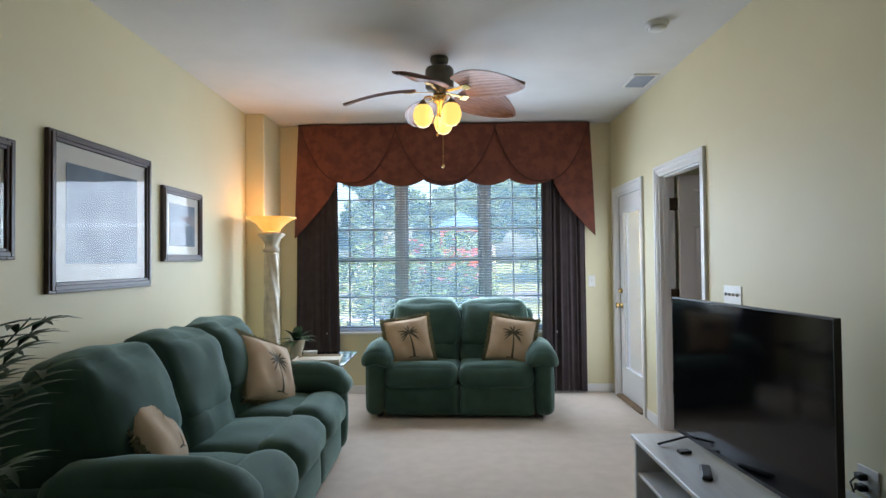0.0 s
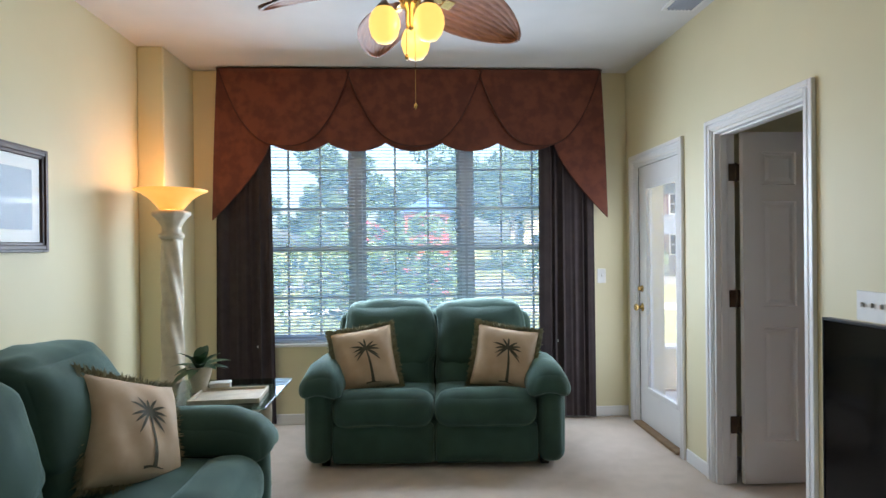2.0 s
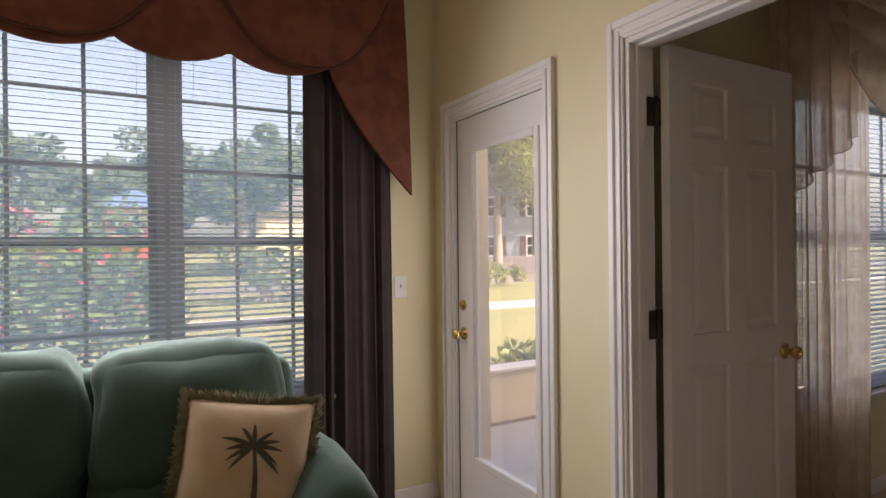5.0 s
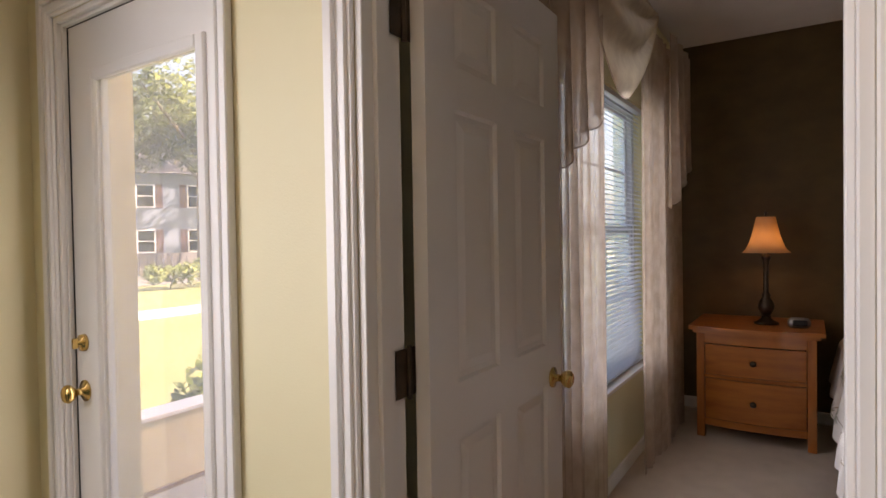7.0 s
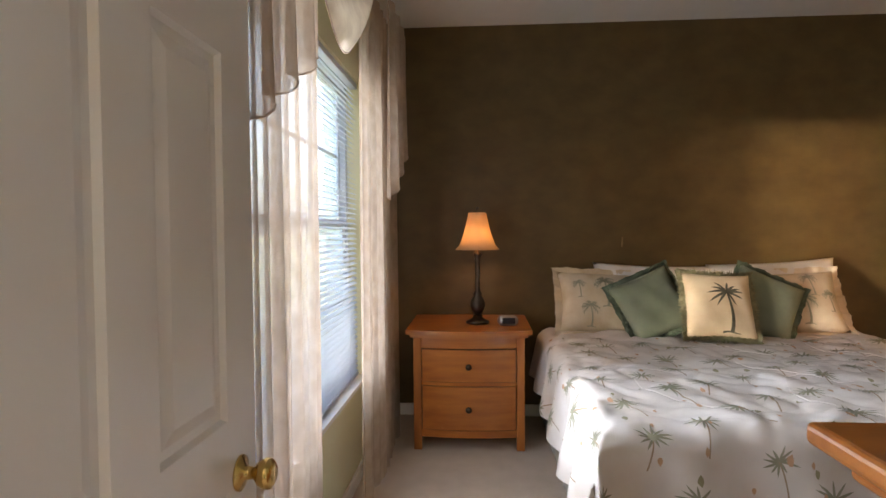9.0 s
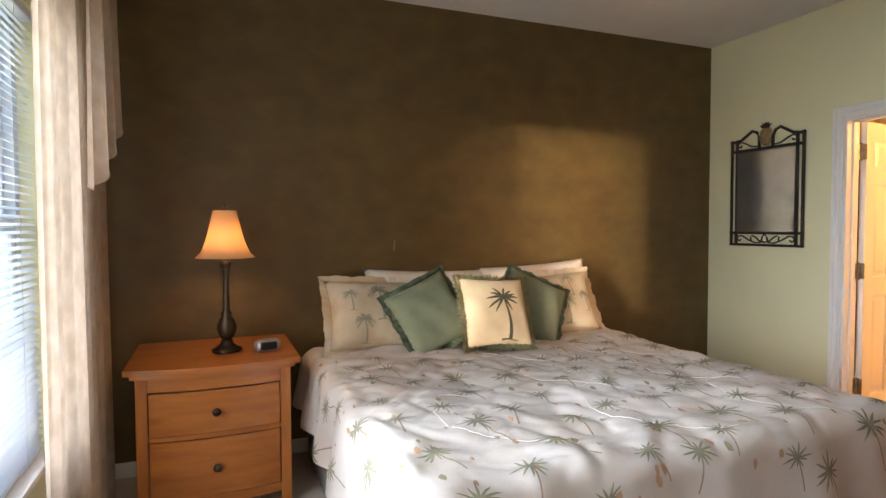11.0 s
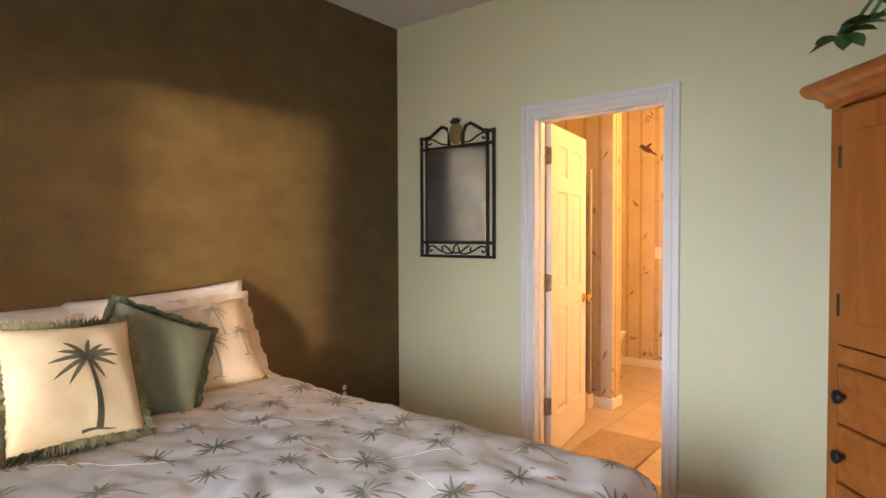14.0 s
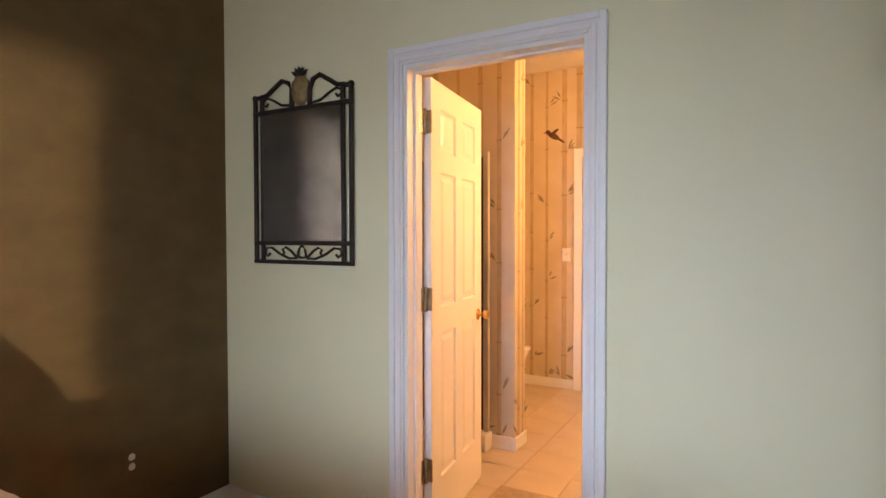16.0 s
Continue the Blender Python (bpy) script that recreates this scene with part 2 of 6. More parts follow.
def add_tube(bm, pts, r, n=8, r2=None):
    """A round rod along a line of points, tapering from r to r2."""
    pts = [Vector(p) for p in pts]
    rings = []
    for i, p in enumerate(pts):
        d = (pts[min(i + 1, len(pts) - 1)] - pts[max(i - 1, 0)]).normalized()
        a = d.orthogonal().normalized() if abs(d.z) > 0.9 else d.cross(Vector((0, 0, 1))).normalized()
        b = d.cross(a)
        rr = r + ((r2 if r2 is not None else r) - r) * i / max(1, len(pts) - 1)
        rings.append([bm.verts.new(p + (a * math.cos(k * 2 * math.pi / n) + b * math.sin(k * 2 * math.pi / n)) * rr) for k in range(n)])
    for q, s in zip(rings, rings[1:]):
        for k in range(n):
            bm.faces.new((q[k], q[(k + 1) % n], s[(k + 1) % n], s[k]))
    bm.faces.new(rings[0])
    bm.faces.new(rings[-1])
    return bm


def tube(pts, r, n=8, r2=None):
    return add_tube(bmesh.new(), pts, r, n, r2)


def puff(sx, sy, sz, r, bulge=(0, 0, 0), n=14, warp=None, at=(0, 0, 0), crease=0.0):
    """A padded block of full size sx, sy, sz with round edges of radius r and swollen faces."""
    bm = bmesh.new()
    half = Vector((sx / 2, sy / 2, sz / 2))

    def point(p):
        s = [math.sin(c * math.pi / 2) for c in p]
        v = Vector([s[i] * half[i] for i in range(3)])
        q = Vector([max(-half[i] + r, min(half[i] - r, v[i])) for i in range(3)])
        d = v - q
        if d.length > 1e-6:
            v = q + d.normalized() * r
        w = [1 - min(1, abs(s[i])) ** 2 for i in range(3)]
        v.x += bulge[0] * p[0] * w[1] * w[2]
        v.y += bulge[1] * p[1] * w[0] * w[2]
        v.z += bulge[2] * p[2] * w[0] * w[1]
        if warp:
            v = Vector(warp(v))
        v = v + Vector(at)
        if crease:
            v += noise.noise_vector(v * 5.0) * crease + noise.noise_vector(Vector((v.x * 22, v.y * 9, v.z * 9))) * crease * 0.45
        return v
    for axis in range(3):
        for side in (-1, 1):
            def fn(u, v):
                p = [0, 0, 0]
                p[axis], p[(axis + 1) % 3], p[(axis + 2) % 3] = side, 2 * u - 1, 2 * v - 1
                return point(p)
            add_grid(bm, n, n, fn)
    bmesh.ops.remove_doubles(bm, verts=bm.verts, dist=1e-4)
    return bm


def structure(ob, label, category):
    return tagged(ob, label, category, kind="structure")


def face_materials(ob, rule):
    for p in ob.data.polygons:
        p.material_index = rule(p.normal, p.center)

# ---- setting: walls, floors, ceiling ----
XW, XE, XB, XR = -1.835, 1.815, 1.93, 5.81     # west face, living-room east face, bedroom west face, brown wall
YN, YBN, YBS, YS = 6.0, 4.82, 0.465, -3.0       # window wall, bedroom window wall, bedroom south wall, wall behind
H = 2.81
structure(part("wall_west", box(XW - 0.12, XW, YS, YN + 0.2, 0, H), YELLOW), "plain pale yellow painted wall", "wall")
structure(part("wall_pillar", box(XW, -1.655, 5.45, YN, 0, H, 0.01), YELLOW), "pale yellow boxed-out wall corner", "wall")
structure(part("wall_south", box(XW - 0.12, XB, YS - 0.12, YS, 0, H), YELLOW), "plain pale yellow wall behind the walk", "wall")
WX0, WX1, WZ0, WZ1 = -1.25, 1.36, 0.64, 2.42
ob = part("wall_north", boxes((XW, WX0, YN, YN + 0.2, 0, H), (WX1, XE, YN, YN + 0.2, 0, H), (WX0, WX1, YN, YN + 0.2, 0, WZ0), (WX0, WX1, YN, YN + 0.2, WZ1, H)), [YELLOW, EXTERIOR])
face_materials(ob, lambda n, c: 1 if n.y > 0.9 else 0)
structure(ob, "pale yellow wall around the wide triple window", "wall")
# wall with the two doors
D1, D2, DH = 3.85, 4.64, 2.055      # bedroom door
P1, P2, PH = 5.065, 5.83, 2.035      # glazed patio door
ob = part("wall_east", boxes((XE, XB, YS, D1, 0, H), (XE, XB, D1, D2, DH, H), (XE, XB, D2, YBN + 0.02, 0, H)), [YELLOW, GREENISH])
face_materials(ob, lambda n, c: 1 if n.x > 0.9 else 0)
structure(ob, "yellow wall with a doorway to the bedroom", "wall")
ob = part("wall_porch", boxes((XE, XB + 0.12, YBN + 0.02, P1, 0, H), (XE, XB + 0.12, P1, P2, PH, H), (XE, XB + 0.12, P2, YN + 0.2, 0, H)), [YELLOW, EXTERIOR])
face_materials(ob, lambda n, c: 1 if n.x > 0.9 or (c.x > 1.87 and abs(n.y) > 0.9) or n.y > 0.9 else 0)
structure(ob, "yellow wall holding the glazed patio door", "wall")
BX0, BX1, BZ0, BZ1 = 3.15, 4.80, 0.55, 2.16
ob = part("wall_bedroom_north", boxes((XB, BX0, YBN, YBN + 0.2, 0, H), (BX1, XR + 0.12, YBN, YBN + 0.2, 0, H), (BX0, BX1, YBN, YBN + 0.2, 0, BZ0), (BX0, BX1, YBN, YBN + 0.2, BZ1, H)), [GREENISH, EXTERIOR])
face_materials(ob, lambda n, c: 1 if n.y > 0.9 else 0)
structure(ob, "pale green bedroom wall around a window", "wall")
structure(part("wall_bedroom_east", box(XR, XR + 0.12, YBS, YBN, 0, H), BROWN), "dark brown faux-finish accent wall", "wall")
B1, B2, BH = 3.965, 4.735, 2.065     # bathroom door
structure(part("wall_bedroom_south", boxes((XB, B1, YBS - 0.115, YBS, 0, H), (B2, XR + 0.12, YBS - 0.115, YBS, 0, H), (B1, B2, YBS - 0.115, YBS, BH, H)), GREENISH), "pale green bedroom wall with the bathroom doorway", "wall")
structure(part("ceiling", boxes((XW - 0.12, XB + 0.12, YS - 0.12, YN + 0.2, H, H + 0.12), (XB + 0.12, XR + 0.12, -2.7, YBN + 0.2, H, H + 0.12)), CEILING), "flat white textured ceiling", "ceiling")
structure(part("floor", boxes((XW - 0.12, XB, YS - 0.12, YN + 0.2, -0.1, 0), (XB, XR + 0.12, YBS - 0.06, YBN + 0.2, -0.1, 0)), CARPET), "beige cut-pile wall-to-wall carpet", "floor")


# baseboards and casings
def skirting(rows):
    bm = bmesh.new()
    for x0, x1, y0, y1 in rows:
        add_box(bm, x0, x1, y0, y1, 0, 0.085, 0.005, 1)
    return bm


structure(part("baseboard", skirting([
    (XW, XW + 0.014, YS, 5.45), (XW, -1.655, 5.436, 5.45), (-1.655, -1.641, 5.45, YN), (-1.641, XE, YN - 0.014, YN),
    (XE - 0.014, XE, YS, 3.785), (XE - 0.014, XE, 4.712, 4.978)]), TRIM), "white painted baseboard", "baseboard")
structure(part("baseboard_bedroom", skirting([
    (XB, XB + 0.014, YBS, 3.785), (XB, XR, YBN - 0.014, YBN), (XR - 0.014, XR, YBS, YBN - 0.014), (XB, 3.90, YBS, YBS + 0.014), (4.80, XR - 0.014, YBS, YBS + 0.014)]), TRIM), "white painted bedroom baseboard", "baseboard")


def casing_bm(a0, a1, top, face, axis, out):
    """Moulded casing round an opening a0..a1, on the wall plane face, standing out by the sign out."""
    bm = bmesh.new()
    for w0, w1, t in ((0.0, 0.064, 0.012), (0.010, 0.030, 0.019), (0.040, 0.066, 0.022)):
        rows = [(a0 - w1, a0 - w0, 0, top + w1), (a1 + w0, a1 + w1, 0, top + w1), (a0 - w0, a1 + w0, top + w0, top + w1)]
        for p0, p1, z0, z1 in rows:
            f0, f1 = sorted((face, face + out * t))
            if axis == "y":
                add_box(bm, f0, f1, p0, p1, z0, z1, 0.003, 1)
            else:
                add_box(bm, p0, p1, f0, f1, z0, z1, 0.003, 1)
    return bm


def jamb_bm(a0, a1, top, f0, f1, axis, t=0.018):
    bm = bmesh.new()
    for p0, p1, z0, z1 in ((a0, a0 + t, 0, top), (a1 - t, a1, 0, top), (a0 + t, a1 - t, top - t, top)):
        add_box(bm, *((f0, f1, p0, p1) if axis == "y" else (p0, p1, f0, f1)), z0, z1, 0.002, 1)
    mid = f0 + (f1 - f0) * 0.42
    for p0, p1, z0, z1 in ((a0 + t, a0 + t + 0.011, 0, top - t), (a1 - t - 0.011, a1 - t, 0, top - t), (a0 + t + 0.011, a1 - t - 0.011, top - t - 0.011, top - t)):
        add_box(bm, *((mid - 0.02, mid + 0.02, p0, p1) if axis == "y" else (p0, p1, mid - 0.02, mid + 0.02)), z0, z1, 0.002, 1)
    return bm


for nm, args, lab in (("trim_bedroom_door", (D1, D2, DH, XE, "y", -1), "white moulded casing of the bedroom doorway"),
                      ("trim_bedroom_door_inner", (D1, D2, DH, XB, "y", 1), "white moulded casing on the bedroom side"),
                      ("trim_patio_door", (P1, P2, PH, XE, "y", -1), "white moulded casing of the patio door"),
                      ("trim_bathroom_door", (B1, B2, BH, YBS, "x", 1), "white moulded casing of the bathroom doorway"),
                      ("trim_bathroom_door_inner", (B1, B2, BH, YBS - 0.115, "x", -1), "white casing on the bathroom side")):
    structure(part(nm, casing_bm(*args), TRIM), lab, "door casing")
structure(part("trim_bedroom_jamb", jamb_bm(D1, D2, DH, XE - 0.002, XB + 0.002, "y"), TRIM), "white painted door jamb", "door jamb")
structure(part("trim_bathroom_jamb", jamb_bm(B1, B2, BH, YBS - 0.117, YBS + 0.002, "x"), TRIM), "white painted door jamb", "door jamb")
structure(part("trim_patio_jamb", jamb_bm(P1, P2, PH, XE - 0.002, 1.888, "y"), TRIM), "white painted patio door jamb", "door jamb")
structure(part("trim_patio_threshold", box(XE - 0.03, XB + 0.16, P1 + 0.018, P2 - 0.018, 0.0, 0.022, 0.006), material("oak_threshold", (0.30, 0.19, 0.10), (0.2, 0.12, 0.06), rough=0.5, stretch=(1, 8, 1))), "brown wooden door threshold", "threshold")


# ---- doors ----
def panel_door(name, w, h, m, label, knob_x, knob_dirs=(-1, 1), panels=True):
    """Six-panel slab in the local xz plane, hinge edge at x = 0, thickness 35 mm about y = 0."""
    d = thing(name, m, label, "door", kind="structure")
    bm = bmesh.new()
    t = 0.0175
    st, mid = 0.115, 0.10
    c0, c1 = (w - mid) / 2, (w + mid) / 2
    cols = ((st, c0), (c1, w - st))
    rows = ((0.24, 0.90), (1.02, h - 0.40), (h - 0.305, h - 0.115))
    zs = [0.0] + [z for r in rows for z in r] + [h]
    for x0, x1 in ((0, st), (c0, c1), (w - st, w)):
        add_box(bm, x0, x1, -t, t, 0, h)
    for x0, x1 in cols:
        for z0, z1 in zip(zs[0::2], zs[1::2]):
            add_box(bm, x0, x1, -t, t, z0, z1)
    bmesh.ops.remove_doubles(bm, verts=bm.verts, dist=1e-5)
    part("slab", bm, TRIM, d)
    for x0, x1 in cols:
        for z0, z1 in rows:
            p = bmesh.new()
            for s in (-1, 1):
                loops = []
                for inset, dep in ((0.0, 0.0175), (0.006, 0.008), (0.020, 0.0075), (0.042, 0.0145)):
                    loops.append([p.verts.new((x, s * dep, z)) for x, z in ((x0 + inset, z0 + inset), (x1 - inset, z0 + inset), (x1 - inset, z1 - inset), (x0 + inset, z1 - inset))])
                for a, b in zip(loops, loops[1:]):
                    for k in range(4):
                        p.faces.new((a[k], a[(k + 1) % 4], b[(k + 1) % 4], b[k]))
                p.faces.new(loops[-1])
            part("panel", p, TRIM, d)
    for s in knob_dirs:
        k = lathe([(0.001, 0.0), (0.031, 0.0), (0.031, 0.004), (0.012, 0.010), (0.010, 0.026), (0.022, 0.036), (0.027, 0.046), (0.026, 0.056), (0.017, 0.062), (0.0, 0.063)], 20)
        bmesh.ops.transform(k, matrix=pose(knob_x, s * t, 0.915, 90 if s < 0 else -90), verts=k.verts)
        part("door_knob", k, BRASS, d, "polished brass door knob", smooth=True)
    return d


def hinge(place, m_rot, metal):
    h = thing("hinge", Matrix.Translation(place) @ m_rot, "aged brass butt hinge on the white jamb", "hinge", "door hinges")
    part("hinge_leaf", box(-0.042, -0.004, -0.0025, 0.0, -0.05, 0.05, 0.0008, 1), metal, h)
    part("hinge_leaf", box(0.004, 0.042, -0.0025, 0.0, -0.05, 0.05, 0.0008, 1), metal, h)
    part("hinge_pin", tube([(0, -0.004, -0.055), (0, -0.004, 0.055)], 0.006, 10), metal, h, smooth=True)
    return h


panel_door("door_bedroom", 0.735, 2.03, pose(1.957, 4.596, 0.012, 0, 0, 0.0), "open white six-panel bedroom door with brass knob", 0.665)
for z in (1.815, 1.08, 0.345):
    hinge((1.935, 4.618, z), pose(0, 0, 0), BRONZE)
panel_door("door_bathroom", 0.73, 2.03, pose(4.705, 0.325, 0.012, 0, 0, -82.0), "white six-panel bathroom door standing open inwards", 0.665)
for z in (1.85, 1.08, 0.325):
    h = thing("hinge", pose(4.711, 0.338, z), "worn nickel butt hinge opened flat on the jamb", "hinge", "door hinges")
    part("hinge_leaf", box(0.0, 0.004, 0.004, 0.042, -0.05, 0.05, 0.0008, 1), NICKEL, h)
    part("hinge_leaf", box(-0.030, 0.004, -0.0125, -0.009, -0.05, 0.05, 0.0008, 1), NICKEL, h)
    part("hinge_pin", tube([(-0.003, 0.0, -0.055), (-0.003, 0.0, 0.055)], 0.007, 10), NICKEL, h, smooth=True)

# patio door: full-light slab
d = thing("door_patio", pose(0, 0, 0), "closed white patio door with one tall glass pane", "door", kind="structure")
X0, X1, Y0, Y1, Z0, Z1 = 1.84, 1.884, P1 + 0.02, P2 - 0.02, 0.026, PH - 0.022
G0, G1, GZ0, GZ1 = Y0 + 0.065, Y1 - 0.145, 0.30, 1.84
part("slab", boxes((X0, X1, Y0, G0, Z0, Z1), (X0, X1, G1, Y1, Z0, Z1), (X0, X1, G0, G1, Z0, GZ0), (X0, X1, G0, G1, GZ1, Z1)), TRIM, d)
bm = bmesh.new()
for r in ((G0 - 0.02, G0 + 0.014, GZ0 - 0.02, GZ1 + 0.02), (G1 - 0.014, G1 + 0.02, GZ0 - 0.02, GZ1 + 0.02), (G0 + 0.014, G1 - 0.014, GZ0 - 0.02, GZ0 + 0.014), (G0 + 0.014, G1 - 0.014, GZ1 - 0.014, GZ1 + 0.02)):
    add_box(bm, X0 - 0.009, X0 + 0.008, *r, 0.004, 1)
part("glazing_bead", bm, TRIM, d)
part("weatherstrip", boxes((X0 - 0.003, X0 + 0.02, Y1 - 0.012, Y1 + 0.001, Z0, Z1 - 0.009), (X0 - 0.003, X0 + 0.02, Y0, Y1 + 0.001, Z1 - 0.009, Z1 + 0.003)), BLACKPLASTIC, d, "black rubber weatherstrip")
pane = part("pane", box(X0 + 0.02, X0 + 0.024, G0, G1, GZ0, GZ1), DOORGLASS, d)
pane.visible_shadow = False
for z, prof in ((0.915, [(0.001, 0), (0.032, 0), (0.032, 0.004), (0.012, 0.01), (0.010, 0.028), (0.024, 0.040), (0.028, 0.050), (0.022, 0.060), (0.0, 0.062)]), (1.06, [(0.001, 0), (0.026, 0), (0.024, 0.012), (0.008, 0.014), (0.008, 0.02), (0.0, 0.021)])):
    k = lathe(prof, 20)
    bmesh.ops.transform(k, matrix=pose(X0, Y1 - 0.06, z, 0, -90, 0), verts=k.verts)
    part("door_knob" if z < 1 else "deadbolt", k, BRASS, d, "polished brass", smooth=True)
part("thumb_turn", box(X0 - 0.035, X0 - 0.018, Y1 - 0.064, Y1 - 0.056, 1.045, 1.075, 0.002), BRASS, d)


# ---- windows ----
def sash_window(name, m, units, z0, z1, rail, bars, label):
    """Rows of sash units in the local xz plane; bars: muntin heights; each unit (x0, x1, columns)."""
    w = thing(name, m, label, "window", kind="structure")
    xa, xb = units[0][0], units[-1][1]
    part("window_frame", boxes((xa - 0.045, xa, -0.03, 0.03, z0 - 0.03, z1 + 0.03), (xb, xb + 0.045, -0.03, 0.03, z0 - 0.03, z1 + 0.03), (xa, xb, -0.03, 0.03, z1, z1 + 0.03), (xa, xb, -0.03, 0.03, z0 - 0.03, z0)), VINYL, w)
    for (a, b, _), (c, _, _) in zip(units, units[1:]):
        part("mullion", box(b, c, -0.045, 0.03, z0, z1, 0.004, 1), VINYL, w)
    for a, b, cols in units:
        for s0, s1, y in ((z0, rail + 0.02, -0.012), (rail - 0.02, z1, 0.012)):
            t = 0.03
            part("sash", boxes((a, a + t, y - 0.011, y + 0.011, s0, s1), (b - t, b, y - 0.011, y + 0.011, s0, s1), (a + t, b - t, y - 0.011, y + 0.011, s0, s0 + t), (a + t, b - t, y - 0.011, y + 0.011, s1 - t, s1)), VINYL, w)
            bm = bmesh.new()
            for k in range(1, cols):
                x = a + (b - a) * k / cols
                add_box(bm, x - 0.008, x + 0.008, y - 0.006, y + 0.006, s0 + t, s1 - t)
            for z in bars:
                if s0 + t < z < s1 - t:
                    add_box(bm, a + t, b - t, y - 0.0045, y + 0.0045, z - 0.008, z + 0.008)
            part("muntin", bm, VINYL, w)
            p = part("pane", box(a + t, b - t, y - 0.002, y + 0.002, s0 + t, s1 - t), GLASS, w)
            p.visible_shadow = False
    return w


sash_window("window_living", pose(0, YN + 0.10, 0), ((-1.205, -0.432, 3), (-0.348, 0.452, 3), (0.536, 1.315, 3)), WZ0 + 0.03, WZ1 - 0.03, 1.395, (1.0, 1.718, 2.037), "wide white triple sash window with muntins")
sash_window("window_bedroom", pose(0, YBN + 0.10, 0), ((BX0 + 0.045, BX1 - 0.045, 3),), BZ0 + 0.03, BZ1 - 0.03, 1.39, (0.97, 1.75), "white bedroom sash window with muntins")
structure(part("window_sill_living", box(WX0 - 0.03, WX1 + 0.03, YN - 0.03, YN + 0.068, WZ0 - 0.022, WZ0 + 0.001, 0.004), TRIM), "white window stool", "window sill")
structure(part("window_sill_bedroom", box(BX0 - 0.03, BX1 + 0.03, YBN - 0.03, YBN + 0.068, BZ0 - 0.022, BZ0 + 0.001, 0.004), TRIM), "white bedroom window stool", "window sill")


def blind(name, m, x0, x1, z0, z1, tilt, label):
    b = thing(name, m, label, "blind", "window blinds")
    part("head_rail", box(x0, x1, -0.02, 0.02, z1 - 0.03, z1, 0.003, 1), VINYL, b)
    part("bottom_rail", box(x0, x1, -0.014, 0.014, z0, z0 + 0.012, 0.003, 1), VINYL, b)
    n = int((z1 - z0 - 0.05) / 0.027)
    ca, sa = math.cos(radians(tilt)) * 0.0125, math.sin(radians(tilt)) * 0.0125
    me = None
    for k in range(n):
        z = z0 + 0.025 + k * 0.027
        if me is None:
            bm = bmesh.new()
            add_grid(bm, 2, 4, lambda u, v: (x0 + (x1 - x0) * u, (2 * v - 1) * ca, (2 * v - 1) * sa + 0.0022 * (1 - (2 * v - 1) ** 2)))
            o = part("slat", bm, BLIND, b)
            me = o.data
        else:
            o = new("slat", me)
            o.parent = b
        o.location = (0, 0, z)
    for f in (0.12, 0.88):
        part("cord", tube([(x0 + (x1 - x0) * f, -0.013, z0), (x0 + (x1 - x0) * f, -0.013, z1)], 0.0009, 4), VINYL, b)
    return b


for a, b in ((-1.235, -0.40), (-0.38, 0.485), (0.505, 1.345)):
    blind("window_blind", pose(0, YN + 0.028, 0), a, b, WZ0 + 0.006, WZ1 - 0.005, 20, "white mini blind lowered with open slats")
blind("window_blind", pose(0, YBN + 0.028, 0), BX0 + 0.012, BX1 - 0.012, BZ0 + 0.006, BZ1 - 0.005, 26, "white mini blind lowered in the bedroom window")


# ---- living room ----
def add_palm(bm, place, s, rng, trunk=True, drop=0.15, arc=(-28, 236), lance=False):
    """A flat palm-tree print in local xy, up is +y; place(x, y) lifts it onto the cloth."""
    def strip(pts, w0, w1):
        rows = []
        for i, (x, y) in enumerate(pts):
            a, b = pts[max(0, i - 1)], pts[min(len(pts) - 1, i + 1)]
            dx, dy = b[0] - a[0], b[1] - a[1]
            n = math.hypot(dx, dy) or 1
            f = i / (len(pts) - 1)
            w = (w0 + (w1 - w0) * f) * s if w1 < w0 else w0 * s * (0.35 + 2.6 * f * (1 - f) * (1.25 - f) if f < 0.99 else 0.05)
            rows.append((bm.verts.new(place(x - dy / n * w, y + dx / n * w)), bm.verts.new(place(x + dy / n * w, y - dx / n * w))))
        for p, q in zip(rows, rows[1:]):
            bm.faces.new((p[0], p[1], q[1], q[0]))
    if trunk:
        strip([(s * 0.05 * math.sin(2.2 * k / 8) + s * 0.10 * (1 - k / 8), s * (-0.55 + 0.75 * k / 8)) for k in range(9)], 0.035, 0.016)
        strip([(s * (-0.06 + 0.32 * k / 5), s * (-0.56 + 0.015 * math.sin(k))) for k in range(6)], 0.02, 0.004)
    cx, cy = s * 0.05 * math.sin(2.2), s * 0.20
    for k in range(11):
        a = radians(arc[0] + arc[1] * k / 10 + rng.uniform(-8, 8))
        length = s * rng.uniform(0.26, 0.40)
        pts = []
        for j in range(6):
            f = j / 5
            pts.append((cx + math.cos(a) * length * f, cy + math.sin(a) * length * f * 0.8 - s * drop * f * f))
        strip(pts, 0.026, 0.03 if lance else 0.003)
        for j in (() if lance else (2, 3, 4)):
            x, y = pts[j]
            for sg in (-1, 1):
                b = a + sg * 0.9
                strip([(x, y), (x + math.cos(b) * s * 0.05, y + math.sin(b) * s * 0.05 - s * 0.02), (x + math.cos(b) * s * 0.085, y + math.sin(b) * s * 0.08 - s * 0.055)], 0.012, 0.002)


